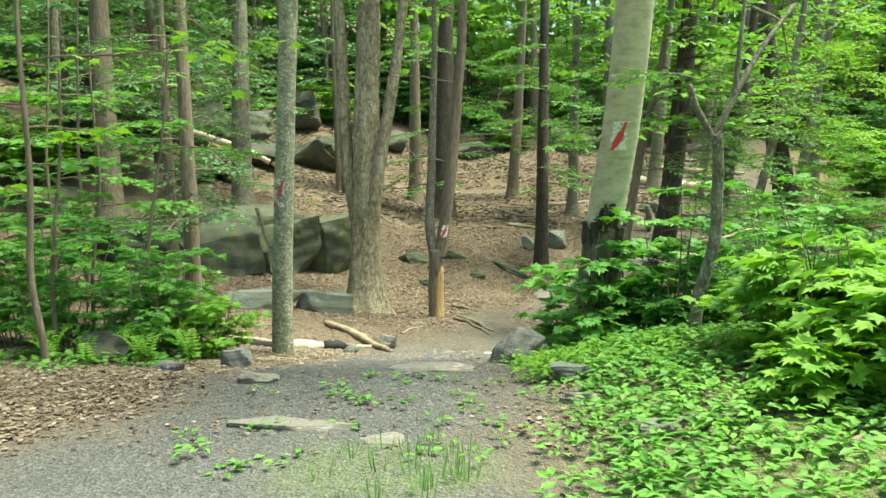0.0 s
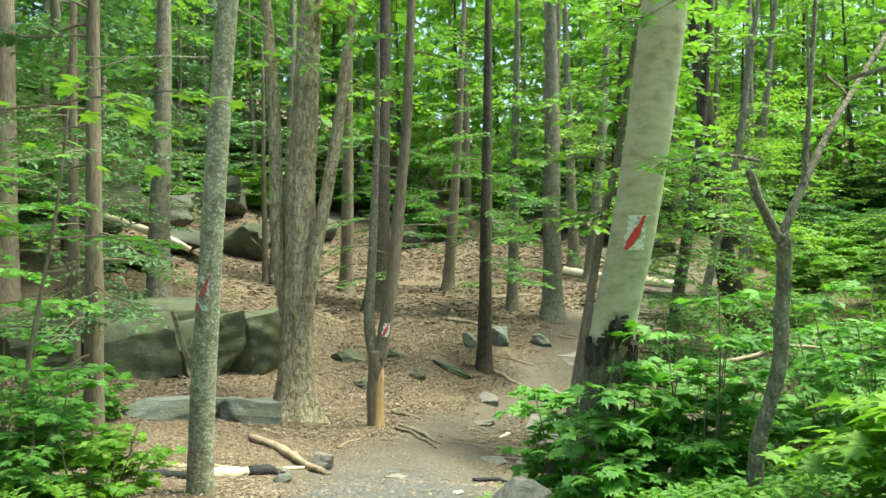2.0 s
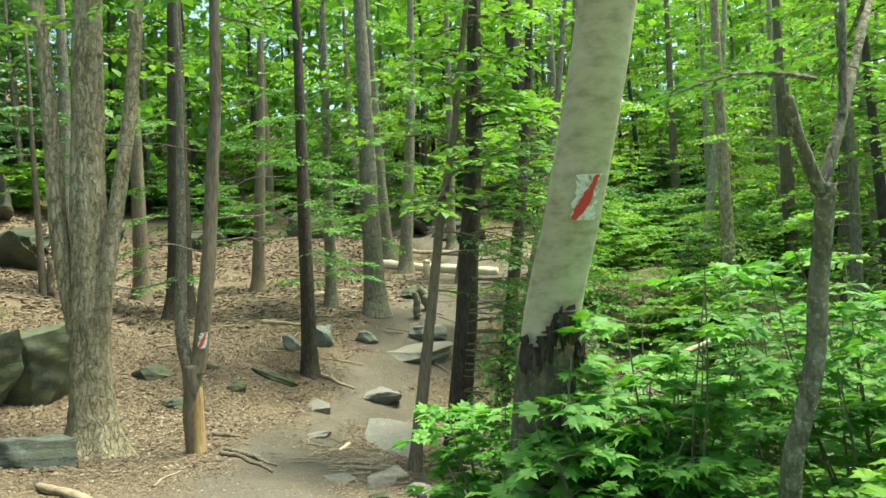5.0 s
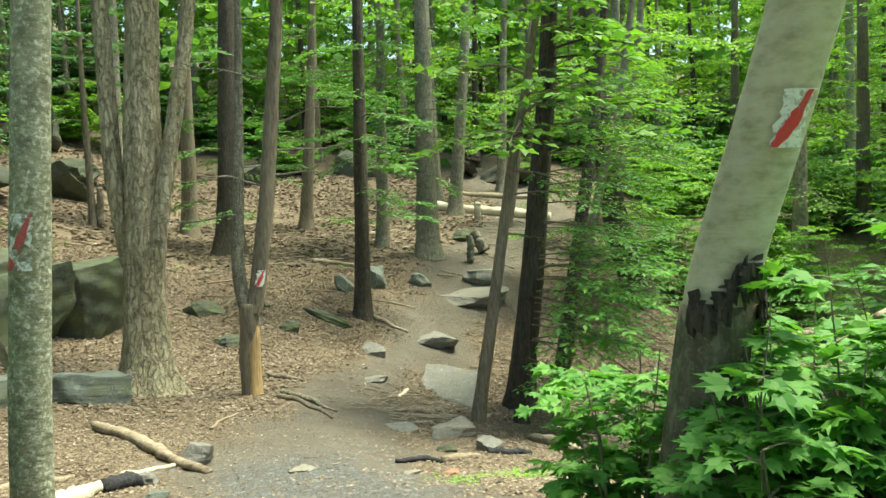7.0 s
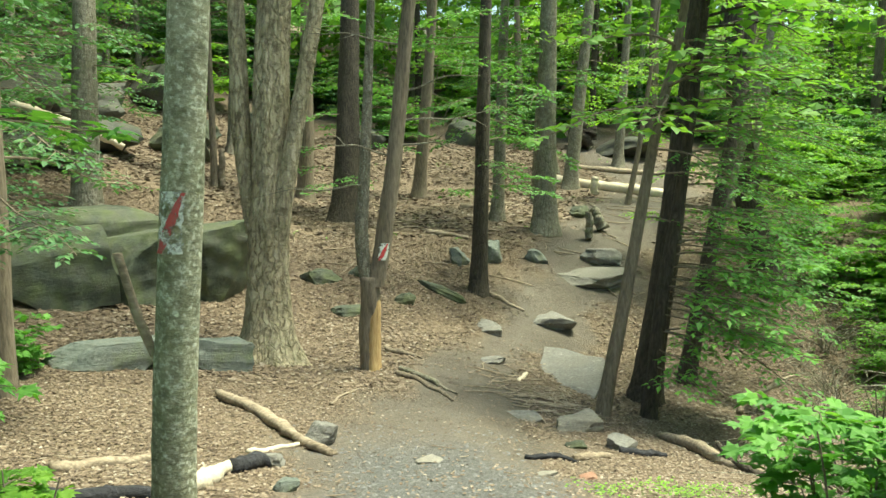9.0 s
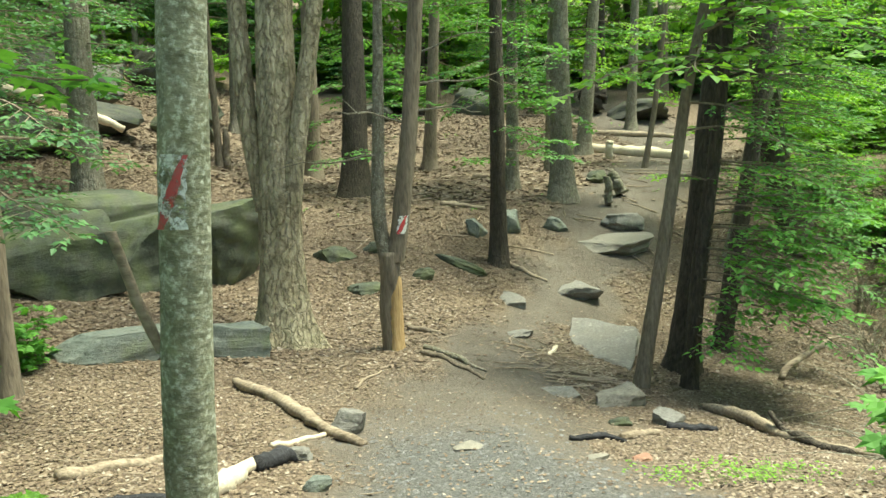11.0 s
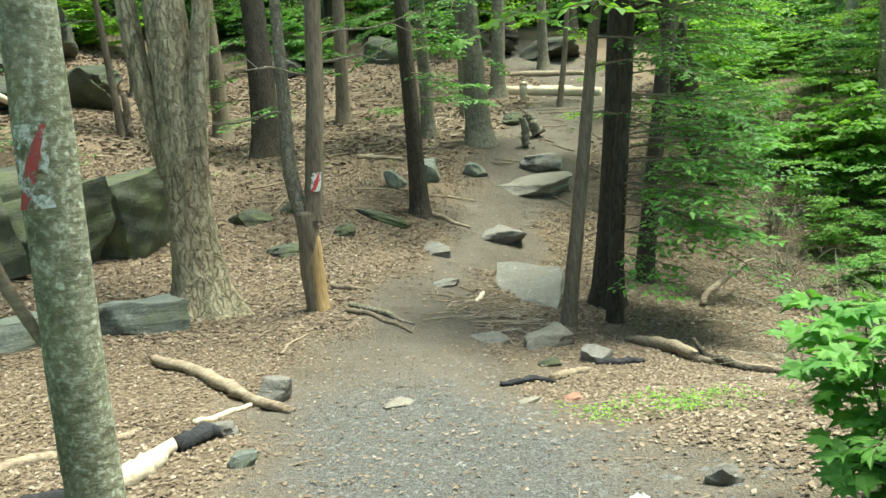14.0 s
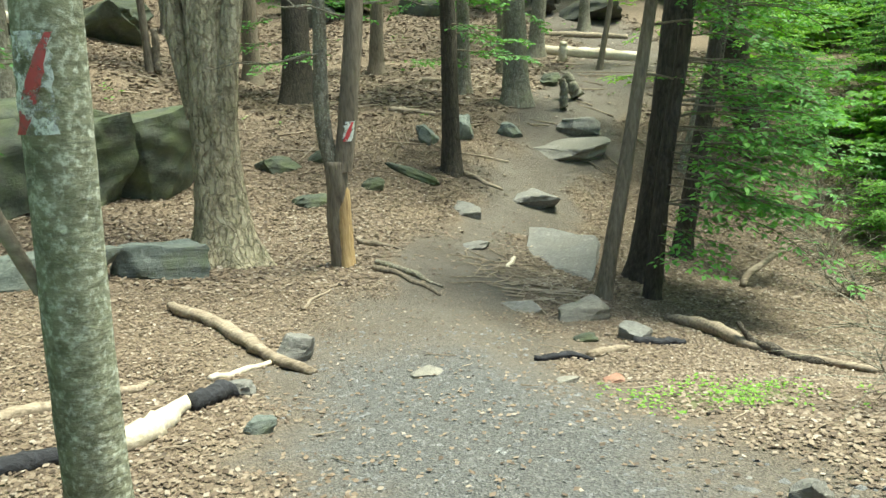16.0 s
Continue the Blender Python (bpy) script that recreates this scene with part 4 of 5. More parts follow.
def fern(at, fronds, size, seed):
    z = height(*at)
    t = holder("fern", (at[0], at[1], z), "light green fern with upright fronds", "fern", "ferns on the bank")
    r = np.random.RandomState(seed)
    for i in range(fronds):
        a = r.rand() * 6.28
        k = np.linspace(0, 1, 12)[:, None]
        out = np.array([math.cos(a), math.sin(a), 0])
        ln = size * (out * .45 * k ** 1.5 + np.array([0, 0, 1.0]) * (k - .3 * k ** 3))
        s = Shape()
        s.tube(ln, np.linspace(.004, .001, 12), 3)
        side = np.cross(out, (0, 0, 1))
        at2 = np.repeat(ln[2:], 2, 0)
        sg = np.tile([1, -1], 10)[:, None]
        s.leaves(at2, side * sg + (0, 0, .25), np.repeat(out[None], 20, 0) * .3 + (0, 0, 1), size * .22 * np.repeat(np.linspace(1, .25, 10), 2), "oval")
        part("frond", s, LEAF_BRIGHT, t)


for i, at in enumerate(((-3.35, 7.4), (-2.9, 7.7), (-2.55, 7.9), (-3.8, 7.6), (-3.1, 8.0), (-4.1, 8.2))):
    fern(at, 7, .42 + .08 * (i % 3), 300 + i)


# ---------------------------------------------------------------- rocks
def rock_shape(size, seed, cuts=9, rough=.05, detail=3, keep=1.0):
    """A blocky stone: a box with its corners and edges broken off along uneven planes."""
    bm = bmesh.new()
    bmesh.ops.create_cube(bm, size=2)
    bmesh.ops.subdivide_edges(bm, edges=bm.edges[:], cuts=4 * detail - 3, use_grid_fill=True)
    r = np.random.RandomState(seed)
    bm.verts.index_update()
    co = np.array([v.co[:] for v in bm.verts])
    co = co + .12 * np.sin(co @ r.normal(0, 1.2, (3, 3)) + r.rand(1, 3) * 6)
    for _ in range(cuts):
        n = r.normal(0, 1, 3) * (1, 1, .7)
        n /= np.linalg.norm(n)
        d = keep * r.uniform(.72, 1.05)
        over = np.maximum(co @ n - d, 0)
        co -= over[:, None] * n * .97
    for k in range(7):
        co += rough * .62 / (1 + .8 * k) * np.sin(co @ r.normal(0, 2.0 + 2.2 * k, (3, 3)) + r.rand(1, 3) * 6)
    co[:, :2] *= (1 + rough * .22 * np.tanh(4 * np.sin(co[:, 2:3] * 8 + 1.2 * np.sin(co[:, :1] * 3) + r.rand() * 6)))
    co *= np.asarray(size) / 2 / np.abs(co).max(0)
    s = Shape()
    s.add(co, [tuple(v.index for v in f.verts) for f in bm.faces])
    bm.free()
    return s


def rock(at, size, turn, material, label, seed, sink=.25, tip=(0, 0), cuts=18, rough=.075, detail=4, name="rock", keep=.9, z=None):
    g = height(*at) if z is None else z
    ob = new(name, rock_shape(size, seed, cuts, rough, detail, keep).mesh(name, material, True))
    ob.data.set_sharp_from_angle(angle=radians(28))
    ob.matrix_basis = pose(at[0], at[1], g + size[2] * (.5 - sink), tip[0], tip[1], turn)
    return tagged(ob, label, "rock", "rocks along the trail")


ledge = holder("ledge", (-5.4, 22.7, height(-5.4, 22.7)), "large green-grey mossy rock ledge with broken faces", "rock", "rocks along the trail")
for i, (u, v, size, turn, tip) in enumerate(((2.1, -.2, (2.2, 2.6, 1.9), 30, (-6, -5)), (.5, -.35, (2.0, 2.6, 1.8), 37, (-8, -4)), (-1.2, -.2, (2.3, 2.8, 1.7), 31, (-5, -6)), (-2.9, .1, (2.4, 2.6, 1.5), 40, (-8, -3)), (.3, 1.2, (4.6, 2.0, 1.7), 34, (-3, -4)))):
    a = radians(34)
    at = (-5.4 + u * math.cos(a) - v * math.sin(a), 22.7 + u * math.sin(a) + v * math.cos(a))
    ob = rock(at, size, turn, ROCK_MOSS, "", 900 + i, .34, tip, 9, .04, 7, "block", 1.18)
    ob.matrix_basis = ledge.matrix_basis.inverted() @ ob.matrix_basis
    ob.parent = ledge
    for key in ("category", "group"):
        del ob[key]
rock((-2.85, 18.75), (1.35, .8, .75), 20, ROCK_BLUE, "blue-grey angular slab beside a broad trunk", 2, .35, (0, 6), 8, .05, 5)
rock((-4.25, 18.0), (2.1, .7, .8), 28, ROCK_BLUE, "long blue-grey slab half buried in leaves", 3, .45, (0, 3), 8, .05, 5)
rock((-1.12, 15.3), (.52, .42, .42), 10, ROCK_GREY, "rounded grey stone beside a dead stick", 4, .35)
rock((.07, 14.15), (.38, .3, .1), 0, ROCK_PALE, "flat pale stone set in the trail", 5, .7)
rock((2.8, 16.75), (.95, .55, .42), 12, ROCK_PALE, "pale flat-topped stone at the trail's edge", 6, .4)
rock((3.05, 15.75), (.5, .4, .32), 50, ROCK_GREY, "grey angular stone beside charred wood", 7, .4)
rock((3.85, 20.2), (1.5, 3.3, .5), -20, ROCK_GREY, "big sloping bedrock slab in the trail", 8, .62, (8, -8), 8, .05, 5)
rock((4.55, 24.3), (1.5, 1.3, .5), -10, ROCK_GREY, "grey stone slab tilted out of the trail", 9, .78, (0, -6))
rock((2.85, 23.35), (.95, .9, .6), 0, ROCK_GREY, "grey stone half sunk beside the trail", 10, .72, (0, -6))
rock((6.4, 27.1), (3.0, 2.4, .6), 5, ROCK_PALE, "broad flat pale outcrop across the trail", 11, .82, (3, -3), 9, .05, 5)
rock((2.1, 25.1), (2.2, .6, .55), -52, ROCK_MOSS, "low mossy stone ledge in the leaves", 12, .62, (0, 8))
rock((2.95, 27.2), (.65, .6, .75), 0, ROCK_BLUE, "grey-green boulder behind a dark trunk", 13, .42)
rock((3.9, 27.6), (.95, .8, 1.0), 30, ROCK_BLUE, "grey-green boulder behind a dark trunk", 14, .45)
rock((5.35, 27.9), (.7, .6, .6), 0, ROCK_BLUE, "grey-green angular stone in leaf litter", 15, .42)
rock((7.55, 28.3), (1.5, 1.2, .7), 0, ROCK_GREY, "grey bedrock hump in the trail", 16, .55)
rock((8.2, 32.3), (.75, .6, .5), 0, ROCK_MOSS, "mossy stone on the hillside", 17, .2)
rock((.68, 7.5), (.4, .36, .56), 25, ROCK_GREY, "pointed grey boulder at the trail's edge", 18, .25, (10, 18), 8, .05, 5)
rock((1.12, 10.05), (.26, .22, .18), 0, ROCK_GREY, "small grey stone in leaf litter", 19, .3)
rock((-1.47, 6.2), (.33, .24, .12), 5, ROCK_PALE, "pale flat stone in dark gravel", 20, .35)
rock((-.92, 4.98), (.95, .32, .14), -16, ROCK_PALE, "long flat stone set across the trail", 21, .78, (0, 0), 7, .05, 5)
rock((-.45, 4.68), (.42, .26, .12), -22, ROCK_PALE, "short flat stone set across the trail", 22, .75, (0, 0), 7, .05, 5)
rock((1.25, 4.58), (.46, .26, .17), -6, ROCK_GREY, "flat grey stone among green herbs", 23, .35)
rock((1.0, 6.0), (.42, .28, .17), 0, ROCK_BLUE, "bluish stone among green herbs", 24, .35)
rock((1.0, 5.4), (.45, .2, .12), -35, ROCK_PALE, "pale stone beside the path", 25, .4)
rock((-.1, 6.5), (.75, .3, .1), 4, ROCK_PALE, "pale worn stone step at the brow", 26, .6)
rock((-2.05, 7.9), (.4, .3, .28), 30, SHALE, "dark blue-grey stone on the bank", 27, .3)
rock((-2.55, 7.3), (.3, .24, .14), 0, SHALE, "dark shale stone at the bank's edge", 28, .35)
rock((-3.6, 8.3), (.7, .5, .5), 0, ROCK_DARK, "dark stone under saplings", 29, .3)
rock((-1.5, 12.6), (.26, .2, .16), 20, ROCK_BLUE, "small green-grey stone in leaves", 30, .3)
rock((-1.72, 13.95), (.4, .3, .2), 20, ROCK_GREY, "grey stone beside charred wood", 31, .3)
rock((2.3, 15.6), (.36, .26, .14), 0, ROCK_MOSS, "dark flat stone at the trail's edge", 32, .35)
rock((1.75, 13.6), (.24, .2, .06), 0, ROCK_RED, "reddish flat stone in the dirt", 33, .3)
rock((1.25, 13.6), (.3, .2, .08), 20, ROCK_PALE, "small pale stone in the dirt", 34, .4)
rock((2.1, 17.2), (.6, .5, .14), 0, ROCK_GREY, "flat grey stone flush with the trail", 35, .45)
rock((2.4, 20.9), (.7, .5, .16), 10, ROCK_GREY, "flat grey stone flush with the trail", 36, .4)
rock((1.0, 24.2), (.6, .45, .4), 0, ROCK_MOSS, "mossy stone in leaf litter", 37, .5)
rock((-.2, 23.5), (1.0, .6, .5), 15, ROCK_MOSS, "mossy stone in leaf litter", 38, .66)
rock((-.9, 25.5), (1.6, .9, .8), 10, ROCK_MOSS, "mossy low boulder in leaf litter", 39, .62)
rock((.2, 25.8), (1.2, .8, .7), -10, ROCK_MOSS, "mossy low boulder under a dark tree", 40, .62)
r = np.random.RandomState(12)
for i, (x, y, s) in enumerate(((-8.5, 28, 2.4), (-10.5, 31, 3.2), (-7.6, 33, 2.6), (-12, 27, 2.4), (-13.5, 33, 4), (-9.5, 37, 3.4), (-6.0, 37.5, 2.6), (-11.5, 42, 4), (-15, 38, 4), (-5.5, 42, 2.4), (-3.2, 47, 3), (-8, 46, 3.6), (-7.2, 28.6, 1.5), (-14.5, 24, 2.4), (2.0, 48, 2.2), (8, 49, 2.4), (16, 47, 3), (-9.3, 21.0, 1.4), (-7.6, 21.8, 1.2), (-11, 22.5, 1.8))):
    rock((x, y), (s * r.uniform(.9, 1.4), s * r.uniform(.7, 1), s * r.uniform(.5, .75)), r.uniform(0, 180), ROCK_DARK if i % 3 else ROCK_MOSS, "dark mossy boulder on the wooded hillside", 60 + i, .25, (r.uniform(-12, 12), r.uniform(-12, 12)), 11, .08, 4, "boulder")


# ---------------------------------------------------------------- dead wood
def stick(name, points, radii, material, label, seed, category="stick", lift=None, sides=9):
    """A stick or log lying on the land through a few places."""
    pts = []
    for (x, y, *h), q in zip(points, radii):
        pts.append((x, y, height(x, y) + (h[0] if h else 0) + q * .55))
    n = 4 * len(pts) + 6
    line = bend(pts, n)
    span = np.linalg.norm(line[-1] - line[0])
    k = np.linspace(0, 1, n)[:, None]
    rnd = np.random.RandomState(seed + 50)
    line = line + sum(min(.05, .022 * span) / q * np.sin(k * 6.28 * q * 1.3 + rnd.rand(1, 3) * 6) for q in (1, 2, 4)) * (1, 1, .25)
    s = Shape()
    s.tube(line, np.interp(np.linspace(0, 1, n), np.linspace(0, 1, len(radii)), radii), sides, .2, seed)
    return thing(name, s, material, label, category, "dead wood", soft=True)


stick("dead_branch", [(-2.5, 17.05, .03), (-2.0, 16.3, .02), (-1.55, 15.35, .02), (-1.0, 14.6)], [.06, .085, .075, .05], WOOD_PALE, "weathered dead branch lying in leaf litter", 1)
stick("split_log", [(-2.45, 12.1), (-2.2, 12.9), (-1.98, 13.5)], [.1, .1, .05], WOOD_WHITE, "pale split log lying on leaf litter", 2, "log")
stick("charred_log", [(-2.02, 13.35, .03), (-1.85, 13.65, .03), (-1.66, 14.0, .02)], [.08, .085, .06], WOOD_CHAR, "charred black log end lying on leaves", 3, "log")
stick("branch", [(-1.95, 14.3), (-1.65, 14.7), (-1.25, 15.1)], [.035, .035, .02], WOOD_WHITE, "pale broken branch on leaf litter", 4)
stick("branch", [(-3.6, 12.9), (-3.0, 13.5), (-2.45, 14.2)], [.06, .05, .03], WOOD_PALE, "grey fallen branch on leaf litter", 5)
stick("charred_log", [(-3.3, 11.8), (-2.75, 12.1), (-2.4, 12.2)], [.07, .07, .05], WOOD_CHAR, "dark charred log on leaf litter", 6, "log")
stick("bark_strip", [(1.3, 14.6), (1.7, 14.62), (2.0, 14.55)], [.03, .05, .02], WOOD_CHAR, "dark strip of bark beside the trail", 8)
stick("branch", [(2.0, 14.75), (2.4, 15.0), (2.65, 15.15)], [.05, .055, .04], WOOD_PALE, "short pale branch beside the trail", 9)
stick("charred_log", [(2.9, 15.5), (3.2, 15.45), (3.6, 15.5)], [.05, .06, .04], WOOD_CHAR, "charred dark stick beside a stone", 10)
stick("branch", [(4.3, 17.1), (4.4, 16.3, .05), (4.45, 15.6), (4.9, 14.9), (5.3, 14.2)], [.06, .1, .08, .07, .04], WOOD_PALE, "twisted grey fallen branch in leaf litter", 11)
stick("branch", [(4.45, 15.7, .3), (4.5, 15.5, .05), (4.7, 14.8, .0), (5.3, 14.6)], [.03, .07, .06, .03], BARK_DARK, "dark rotten branch in leaf litter", 12)
stick("driftwood", [(6.9, 19.2), (7.3, 19.5, .35), (7.9, 19.9, .5), (9.2, 20.8, .7)], [.06, .06, .055, .02], WOOD_PALE, "bleached crooked branch arching from the slope", 13)
stick("fallen_log", [(9.5, 41.6), (11.6, 40.2), (14.2, 37.6)], [.24, .26, .22], WOOD_WHITE, "pale barkless fallen log across the hillside", 14, "log")
stick("fallen_log", [(11.5, 44.0), (14, 43.2), (16, 42.6)], [.15, .15, .12], WOOD_PALE, "pale fallen log on the hillside", 15, "log")
stick("stump", [(10.6, 37.2), (10.6, 37.2, .4), (10.62, 37.2, .75)], [.17, .15, .14], WOOD_WHITE, "short pale cut stump", 16, "stump")
stick("stump", [(7.6, 29.5), (7.58, 29.5, .4), (7.55, 29.5, .85)], [.14, .12, .1], BARK_GREY, "weathered grey stump post", 17, "stump")
stick("stump", [(8.3, 30.2), (8.15, 30.3, .35), (8.0, 30.4, .65)], [.2, .17, .15], BARK_GREY, "leaning weathered grey stump", 18, "stump")
stick("stump", [(-3.85, 31.9), (-3.85, 31.95, .5), (-3.85, 32, 1.2)], [.12, .11, .1], BARK_BROWN, "short dark broken stump", 19, "stump")
stick("root_plate", [(13.8, 48.2), (14.1, 48.3, .8), (14.4, 48.4, 1.6)], [.7, .8, .3], BARK_DARK, "dark upturned root plate on the hillside", 20, "roots")
stick("fallen_log", [(-9.6, 29.5, .9), (-7.5, 29.8, .8), (-6.4, 30.2, .5)], [.14, .14, .1], WOOD_WHITE, "pale fallen log among dark boulders", 21, "log")
stick("fallen_log", [(-8.6, 24.6), (-6.5, 24.4, .1), (-4.6, 25.0)], [.13, .12, .08], BARK_DARK, "dark mossy fallen log on a ledge", 22, "log")
stick("fallen_log", [(4.4, 34.3), (5.6, 34.4), (6.6, 35.2)], [.1, .1, .07], WOOD_PALE, "pale fallen log in leaf litter", 23, "log")
stick("root", [(.2, 18.9), (.6, 18.4), (1.0, 17.6)], [.05, .045, .02], BARK_BROWN, "exposed root beside the trail", 24)
stick("root", [(.35, 19.2), (.75, 18.6), (1.15, 18.0)], [.05, .05, .02], BARK_GREY, "exposed root beside the trail", 25)
stick("root", [(.2, 20.5), (.5, 20.2), (.9, 20.2)], [.05, .06, .02], BARK_BROWN, "exposed root beside the trail", 26)
stick("branch", [(3.3, 25.3), (3.7, 24.9), (4.1, 24.6)], [.08, .06, .03], WOOD_PALE, "pale branch at a dark trunk's foot", 27)
stick("branch", [(2.4, 29.6), (3.1, 29.4), (3.6, 29.2)], [.08, .08, .05], WOOD_PALE, "pale log end in leaf litter", 28)
stick("branch", [(2.55, 19.4), (2.8, 19.9), (3.0, 20.3)], [.03, .045, .02], WOOD_WHITE, "splintered pale stick at the slab", 29)
stick("branch", [(1.45, 4.1), (1.9, 4.0), (2.6, 3.6)], [.03, .035, .025], WOOD_PALE, "grey stick under green seedlings", 30)
stick("branch", [(1.6, 11.75), (1.9, 11.8), (2.15, 11.9)], [.016, .018, .012], BARK_DARK, "dark stick in leaf litter", 31)
stick("branch", [(-.95, 17.3), (-.7, 17.7), (-.5, 18.0)], [.025, .025, .015], WOOD_PALE, "grey stick on leaf litter", 32)
for i, pts in enumerate(([(2.6, 8.3, 1.1), (3.4, 8.6, 1.25), (4.6, 9.2, 1.35)], [(2.4, 8.6, 1.0), (3.2, 9.4, 1.15), (4.4, 10.5, 1.0)], [(2.6, 9.0, .75), (3.6, 9.3, .95), (5.0, 10, .9)])):
    stick("bare_branch", pts, [.02, .016, .006], WOOD_PALE, "bare dead branch reaching through the shrubs", 33 + i)

# a crumpled scrap of paper by the trail
s = Shape()
r = np.random.RandomState(4)
g = np.stack(np.meshgrid(np.linspace(-.055, .055, 6), np.linspace(-.04, .04, 5)), -1).reshape(-1, 2) + r.normal(0, .005, (30, 2))
low = np.c_[g, .012 + .03 * r.rand(30)]
n = [(i * 6 + j, i * 6 + j + 1, i * 6 + j + 7, i * 6 + j + 6) for i in range(4) for j in range(5)]
s.add(low, n)
s.add(low + (0, 0, .0015), n)
thing("paper_scrap", s, PAPER, "crumpled white paper scrap lying on the dirt", "litter", at=pose(.54, 9.96, height(.54, 9.96), 0, 0, 25))

# ---------------------------------------------------------------- forest round about
r = np.random.RandomState(77)
kinds = []
for i in range(6):
    hgt = 13 + 1.3 * i
    bark = (BARK_GREY, BARK_BROWN, BARK_DARK, BARK_GREY, BARK_LICHEN, BARK_BROWN)[i]
    t = holder("tree", (0, 0, -60), f"{WORDS[bark]} forest tree with a {'dark' if i < 2 else 'light'} green crown", "tree", "background forest")
    path = bend([(0, 0, -.4), (.1, 0, 3), (r.uniform(-.5, .5), r.uniform(-.5, .5), 8), (r.uniform(-.8, .8), 0, hgt)], 26)
    part("trunk", stem(path, .15 + .03 * i, .05, 400 + i, .4, 10), bark, t, soft=True)
    w, l = Shape(), Shape()
    crown(l, w, path, .14, .95, 3.2, 30, .24, 410 + i, "quad", 9, 7, .2, .03)
    part("branchwork", w, bark, t)
    part("crown", l, LEAF_DARK if i < 2 else LEAF_FAR if i % 2 else LEAF_BRIGHT, t, "green summer leaves")
    kinds.append(t)
spots = []
for _ in range(4000):
    x, y = r.uniform(-42, 58), r.uniform(10, 78)
    if y < 50 and -9 < x < 12 + .45 * max(0, y - 8) or (y < 46 and x < -9 and y < 20 and x > -13):
        continue
    # left woods kept denser: extra trees, partly unseen, added to shade that hillside
    if y > 46 and r.rand() < .35 or x < -9 and r.rand() < .12:
        continue
    if min(((x - a) ** 2 + (y - b) ** 2 for a, b in spots), default=99) < 2.6 ** 2:
        continue
    spots.append((x, y))
    if len(spots) >= 270:
        break
# added trees behind and beside the camera, never in view
spots += [(-7, 1), (-9, -5), (-5.5, -9), (9, -8), (5.5, -12), (0, -13), (-12, 4), (-3, -17), (4, -18), (-10, 9), (-7.5, 6.5)]
for i, (x, y) in enumerate(spots):
    s = r.uniform(.85, 1.2)
    # mostly dark-leaved kinds on the left, their shade put into the leaf colour
    ob = kinds[i] if i < 6 else copy_thing(kinds[r.randint(2) if x < -6 and r.rand() < .85 else 2 + r.randint(4)], pose(0, 0, 0))
    ob.matrix_basis = pose(x, y, height(x, y), 0, 0, r.uniform(0, 360)) @ Matrix.Diagonal((s, s, s, 1))
bush = []
for i in range(4):
    t = shrub((0, -30 - 6 * i), 1.5 + .3 * i, 1.6 + .5 * i, 14, .2, "quad", (LEAF_FAR, LEAF_BRIGHT, LEAF_BEECH, LEAF_DARK)[i], "leafy understorey bush among forest trees", 500 + i, 7, 7)
    bush.append(t)
k = 0
for _ in range(2400):
    x, y = r.uniform(-32, 42), r.uniform(9, 66)
    if y < 48 and -10 < x < np.interp(y, (6, 14, 24, 40, 48), (6, 9.5, 15.5, 21, 23)) or (x < -10 and r.rand() < .5):
        continue
    ob = bush[k] if k < 4 else copy_thing(bush[r.randint(4)], pose(0, 0, 0))
    s = r.uniform(.8, 1.5)
    ob.matrix_basis = pose(x, y, height(x, y), 0, 0, r.uniform(0, 360)) @ Matrix.Diagonal((s, s, s, 1))
    k += 1
    if k >= 240:
        break


# leafage of the woods far up the hill
s = Shape()
m = 44000
x, q = r.uniform(-75, 85, m), r.rand(m)
y = 58 + 40 * q + 6 * np.sin(x * .3)
clump = r.randint(0, 900, m)
cx, cy, cz = r.uniform(-30, 85, 900), r.uniform(52, 96, 900), r.uniform(1, 26, 900)
at = np.stack([cx[clump] + r.normal(0, 1.5, m), cy[clump] + r.normal(0, 1.5, m), 0 * x], 1)
at[:, 2] = land(at[:, 0], at[:, 1]) + cz[clump] + r.normal(0, 1.0, m)
s.leaves(at, r.normal(0, 1, (m, 3)), r.normal(0, .6, (m, 3)) + (0, 0, 1), r.uniform(.7, 1.4, m), "quad")
thing("far_woods", s, LEAF_FAR, "light green leafage of distant woods on the hill", "woods", kind="stuff")


# ---------------------------------------------------------------- litter, gravel, twigs
def litter(n, box, size, seed, name="leaf_litter"):
    def keep(x, y):
        t, g, m = zones(x, y)
        bare = smooth(.15, .6, wave(x, y, 1.7, 41) + .5 * wave(x, y, 5.5, 42)) * smooth(3.2, .6, np.abs(off_trail(x, y)))
        return np.clip(1 - 1.0 * t - .95 * g - .5 * m - .6 * bare, .05, 1)
    x, y, r = scatter(n, box, seed, keep)
    m = len(x)
    z = relief(x, y) + r.uniform(.002, .016, m)
    a = r.rand(m) * 6.28
    s = Shape()
    s.leaves(np.stack([x, y, z], 1), np.stack([np.cos(a), np.sin(a), r.normal(0, .13, m)], 1), np.stack([r.normal(0, .24, m), r.normal(0, .24, m), np.ones(m)], 1), size * r.uniform(.6, 1.25, m), "dead")
    thing(name, s, LITTER, "dry brown fallen leaves covering the forest floor", "leaves", kind="stuff")


litter(200000, (-7, 4.4, 9, 18), .045, 601)
litter(90000, (-9, 18, 14, 29), .078, 602)
litter(42000, (-14, 29, 18, 50), .17, 603)


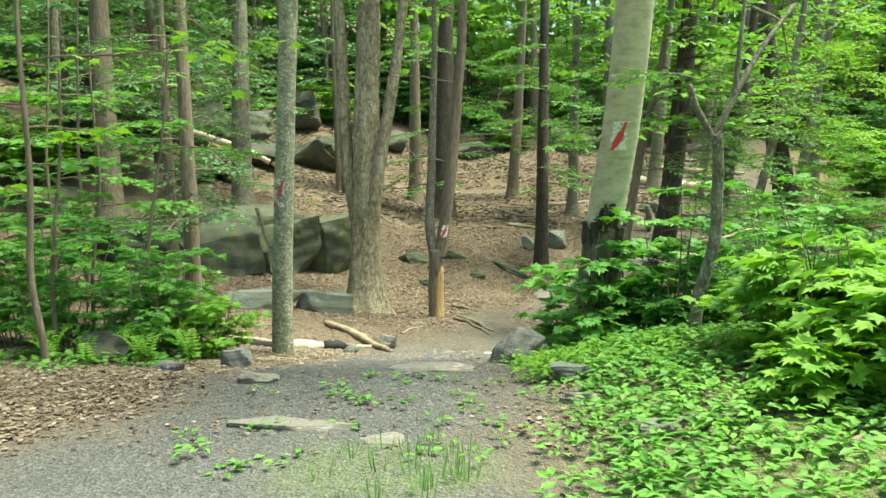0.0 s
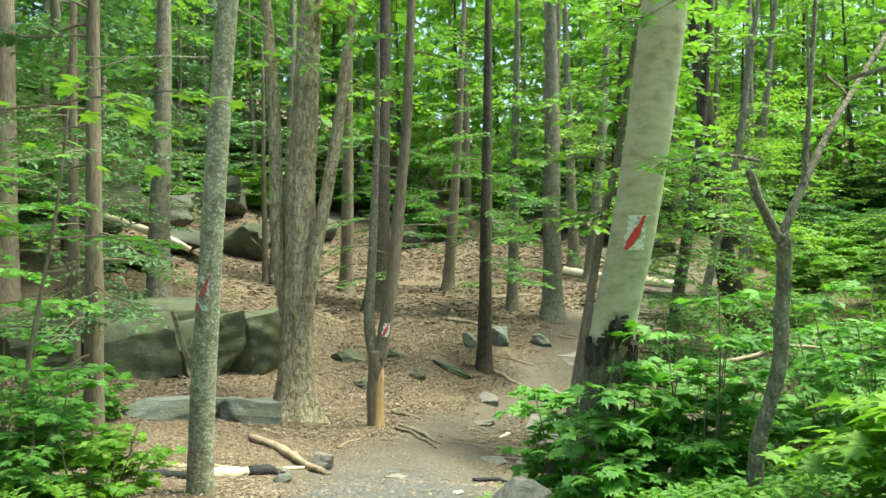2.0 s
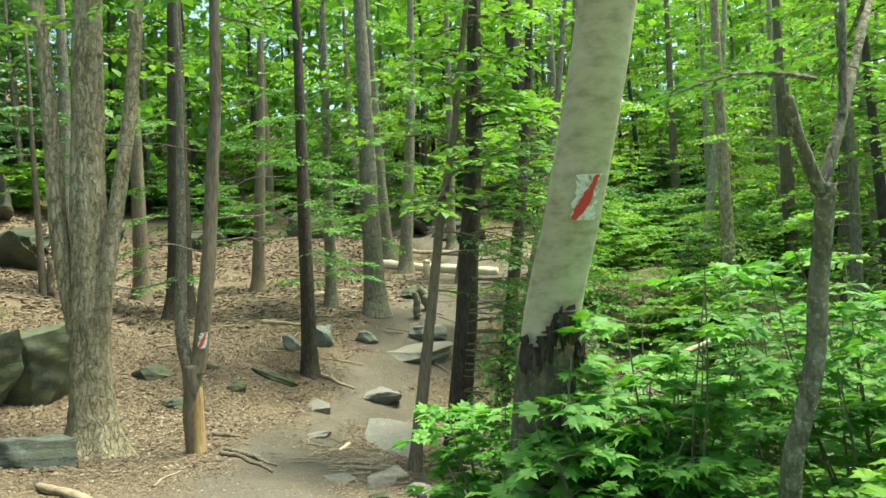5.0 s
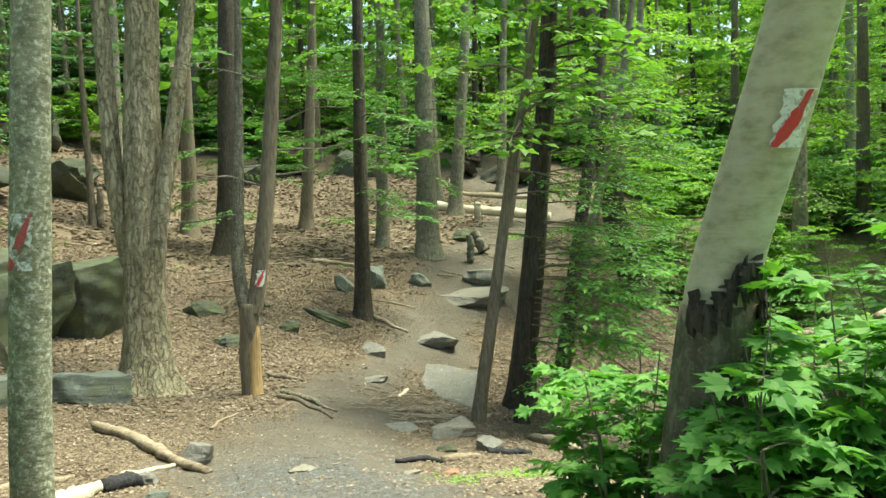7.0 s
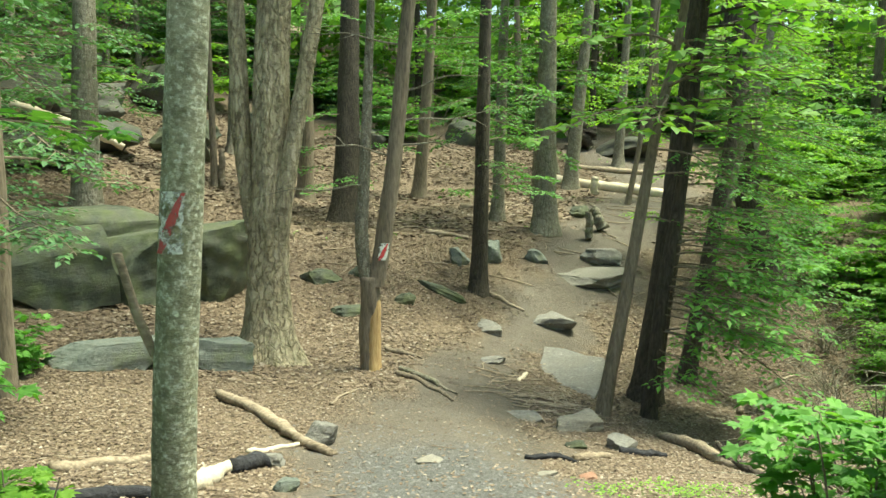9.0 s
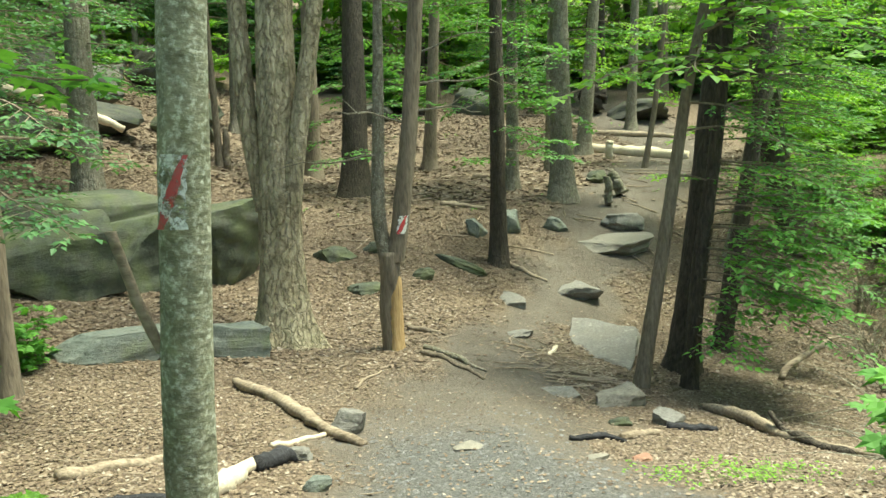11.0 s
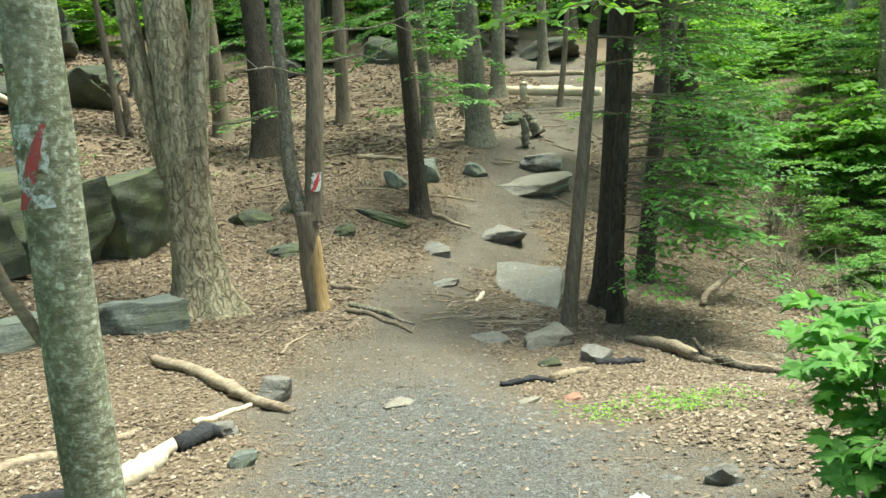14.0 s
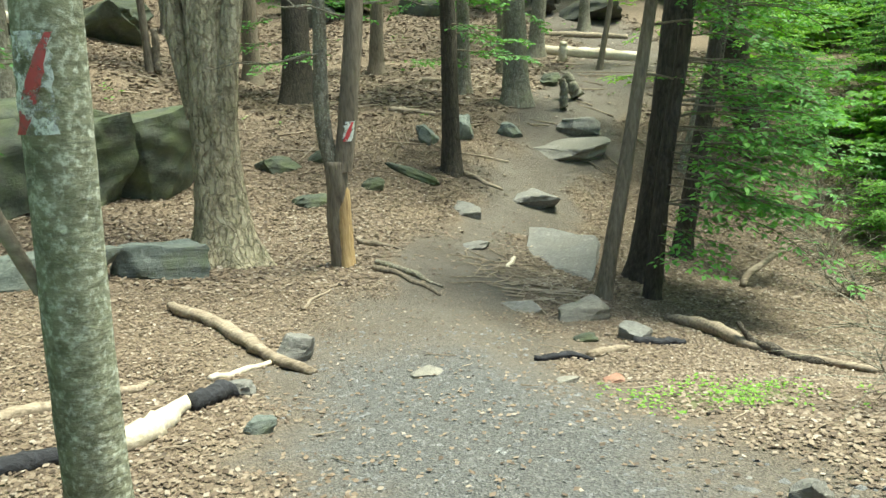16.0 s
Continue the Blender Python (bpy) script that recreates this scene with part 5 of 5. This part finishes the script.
def pebbles(n, box, lo, hi, seed, material, label, keep, name="gravel"):
    x, y, r = scatter(n, box, seed, keep)
    base = np.array([(1, 0, 0), (-1, 0, 0), (0, 1, 0), (0, -1, 0), (0, 0, .6), (.5, .5, .45), (-.5, .4, .4), (0, 0, -.5)], float)
    faces = [(0, 5, 4), (5, 2, 4), (2, 6, 4), (6, 1, 4), (1, 3, 4), (3, 0, 4), (0, 2, 5), (2, 1, 6), (0, 3, 7), (3, 1, 7), (1, 2, 7), (2, 0, 7)]
    m = len(x)
    z = relief(x, y)
    s = Shape()
    q = lo + (hi - lo) * r.rand(m) ** 4
    a = r.rand(m) * 6.28
    v = base[None] * r.uniform(.6, 1.2, (m, 8, 3)) * q[:, None, None] * np.array([1, .7, .5])
    c, d = np.cos(a)[:, None], np.sin(a)[:, None]
    v = np.stack([v[..., 0] * c - v[..., 1] * d, v[..., 0] * d + v[..., 1] * c, v[..., 2]], -1) + np.stack([x, y, z], 1)[:, None]
    s.add(v.reshape(-1, 3), [tuple(8 * i + k for k in f) for i in range(m) for f in faces])
    thing(name, s, material, label, "gravel", kind="stuff")


pebbles(15000, (-4.5, 2.5, 1.4, 9), .007, .03, 701, SHALE, "loose dark shale chips on the path", lambda x, y: zones(x, y)[1])
pebbles(6000, (-1.6, 8, 1.6, 16), .008, .05, 702, SHALE, "loose grey stones on the trail", lambda x, y: np.maximum(zones(x, y)[1], .5 * zones(x, y)[0]))
pebbles(3000, (-2, 8, 6, 26), .008, .04, 703, ROCK_GREY, "grey pebbles scattered on the dirt trail", lambda x, y: np.maximum(zones(x, y)[0], .6 * zones(x, y)[1]), "pebbles")


def twigs(n, box, seed, keep, label, lo=.08, hi=.45, thick=.006):
    x, y, r = scatter(n, box, seed, keep)
    s = Shape()
    for u, v in zip(x, y):
        a, ln = r.rand() * 6.28, r.uniform(lo, hi)
        b = (u + ln * math.cos(a), v + ln * math.sin(a))
        c = ((u + b[0]) / 2 + r.normal(0, .03), (v + b[1]) / 2 + r.normal(0, .03))
        s.tube([(q[0], q[1], height(*q) + .014 + thick) for q in ((u, v), c, b)], [thick * r.uniform(.7, 1.4), thick, thick * .5], 4)
    thing("twigs", s, WOOD_PALE, label, "twigs", kind="stuff")


twigs(700, (-6, 8, 7, 26), 801, lambda x, y: 1 - .85 * zones(x, y)[0] - .85 * zones(x, y)[1], "thin dry twigs scattered on the leaves")
twigs(150, (2.0, 17.2, 3.4, 20.2), 802, lambda x, y: .9 + 0 * x, "pile of broken sticks beside the bedrock slab", .2, .8, .011)
twigs(400, (-8, 26, 14, 44), 803, lambda x, y: .8 + 0 * x, "fallen sticks scattered over the hillside", .3, 1.4, .018)
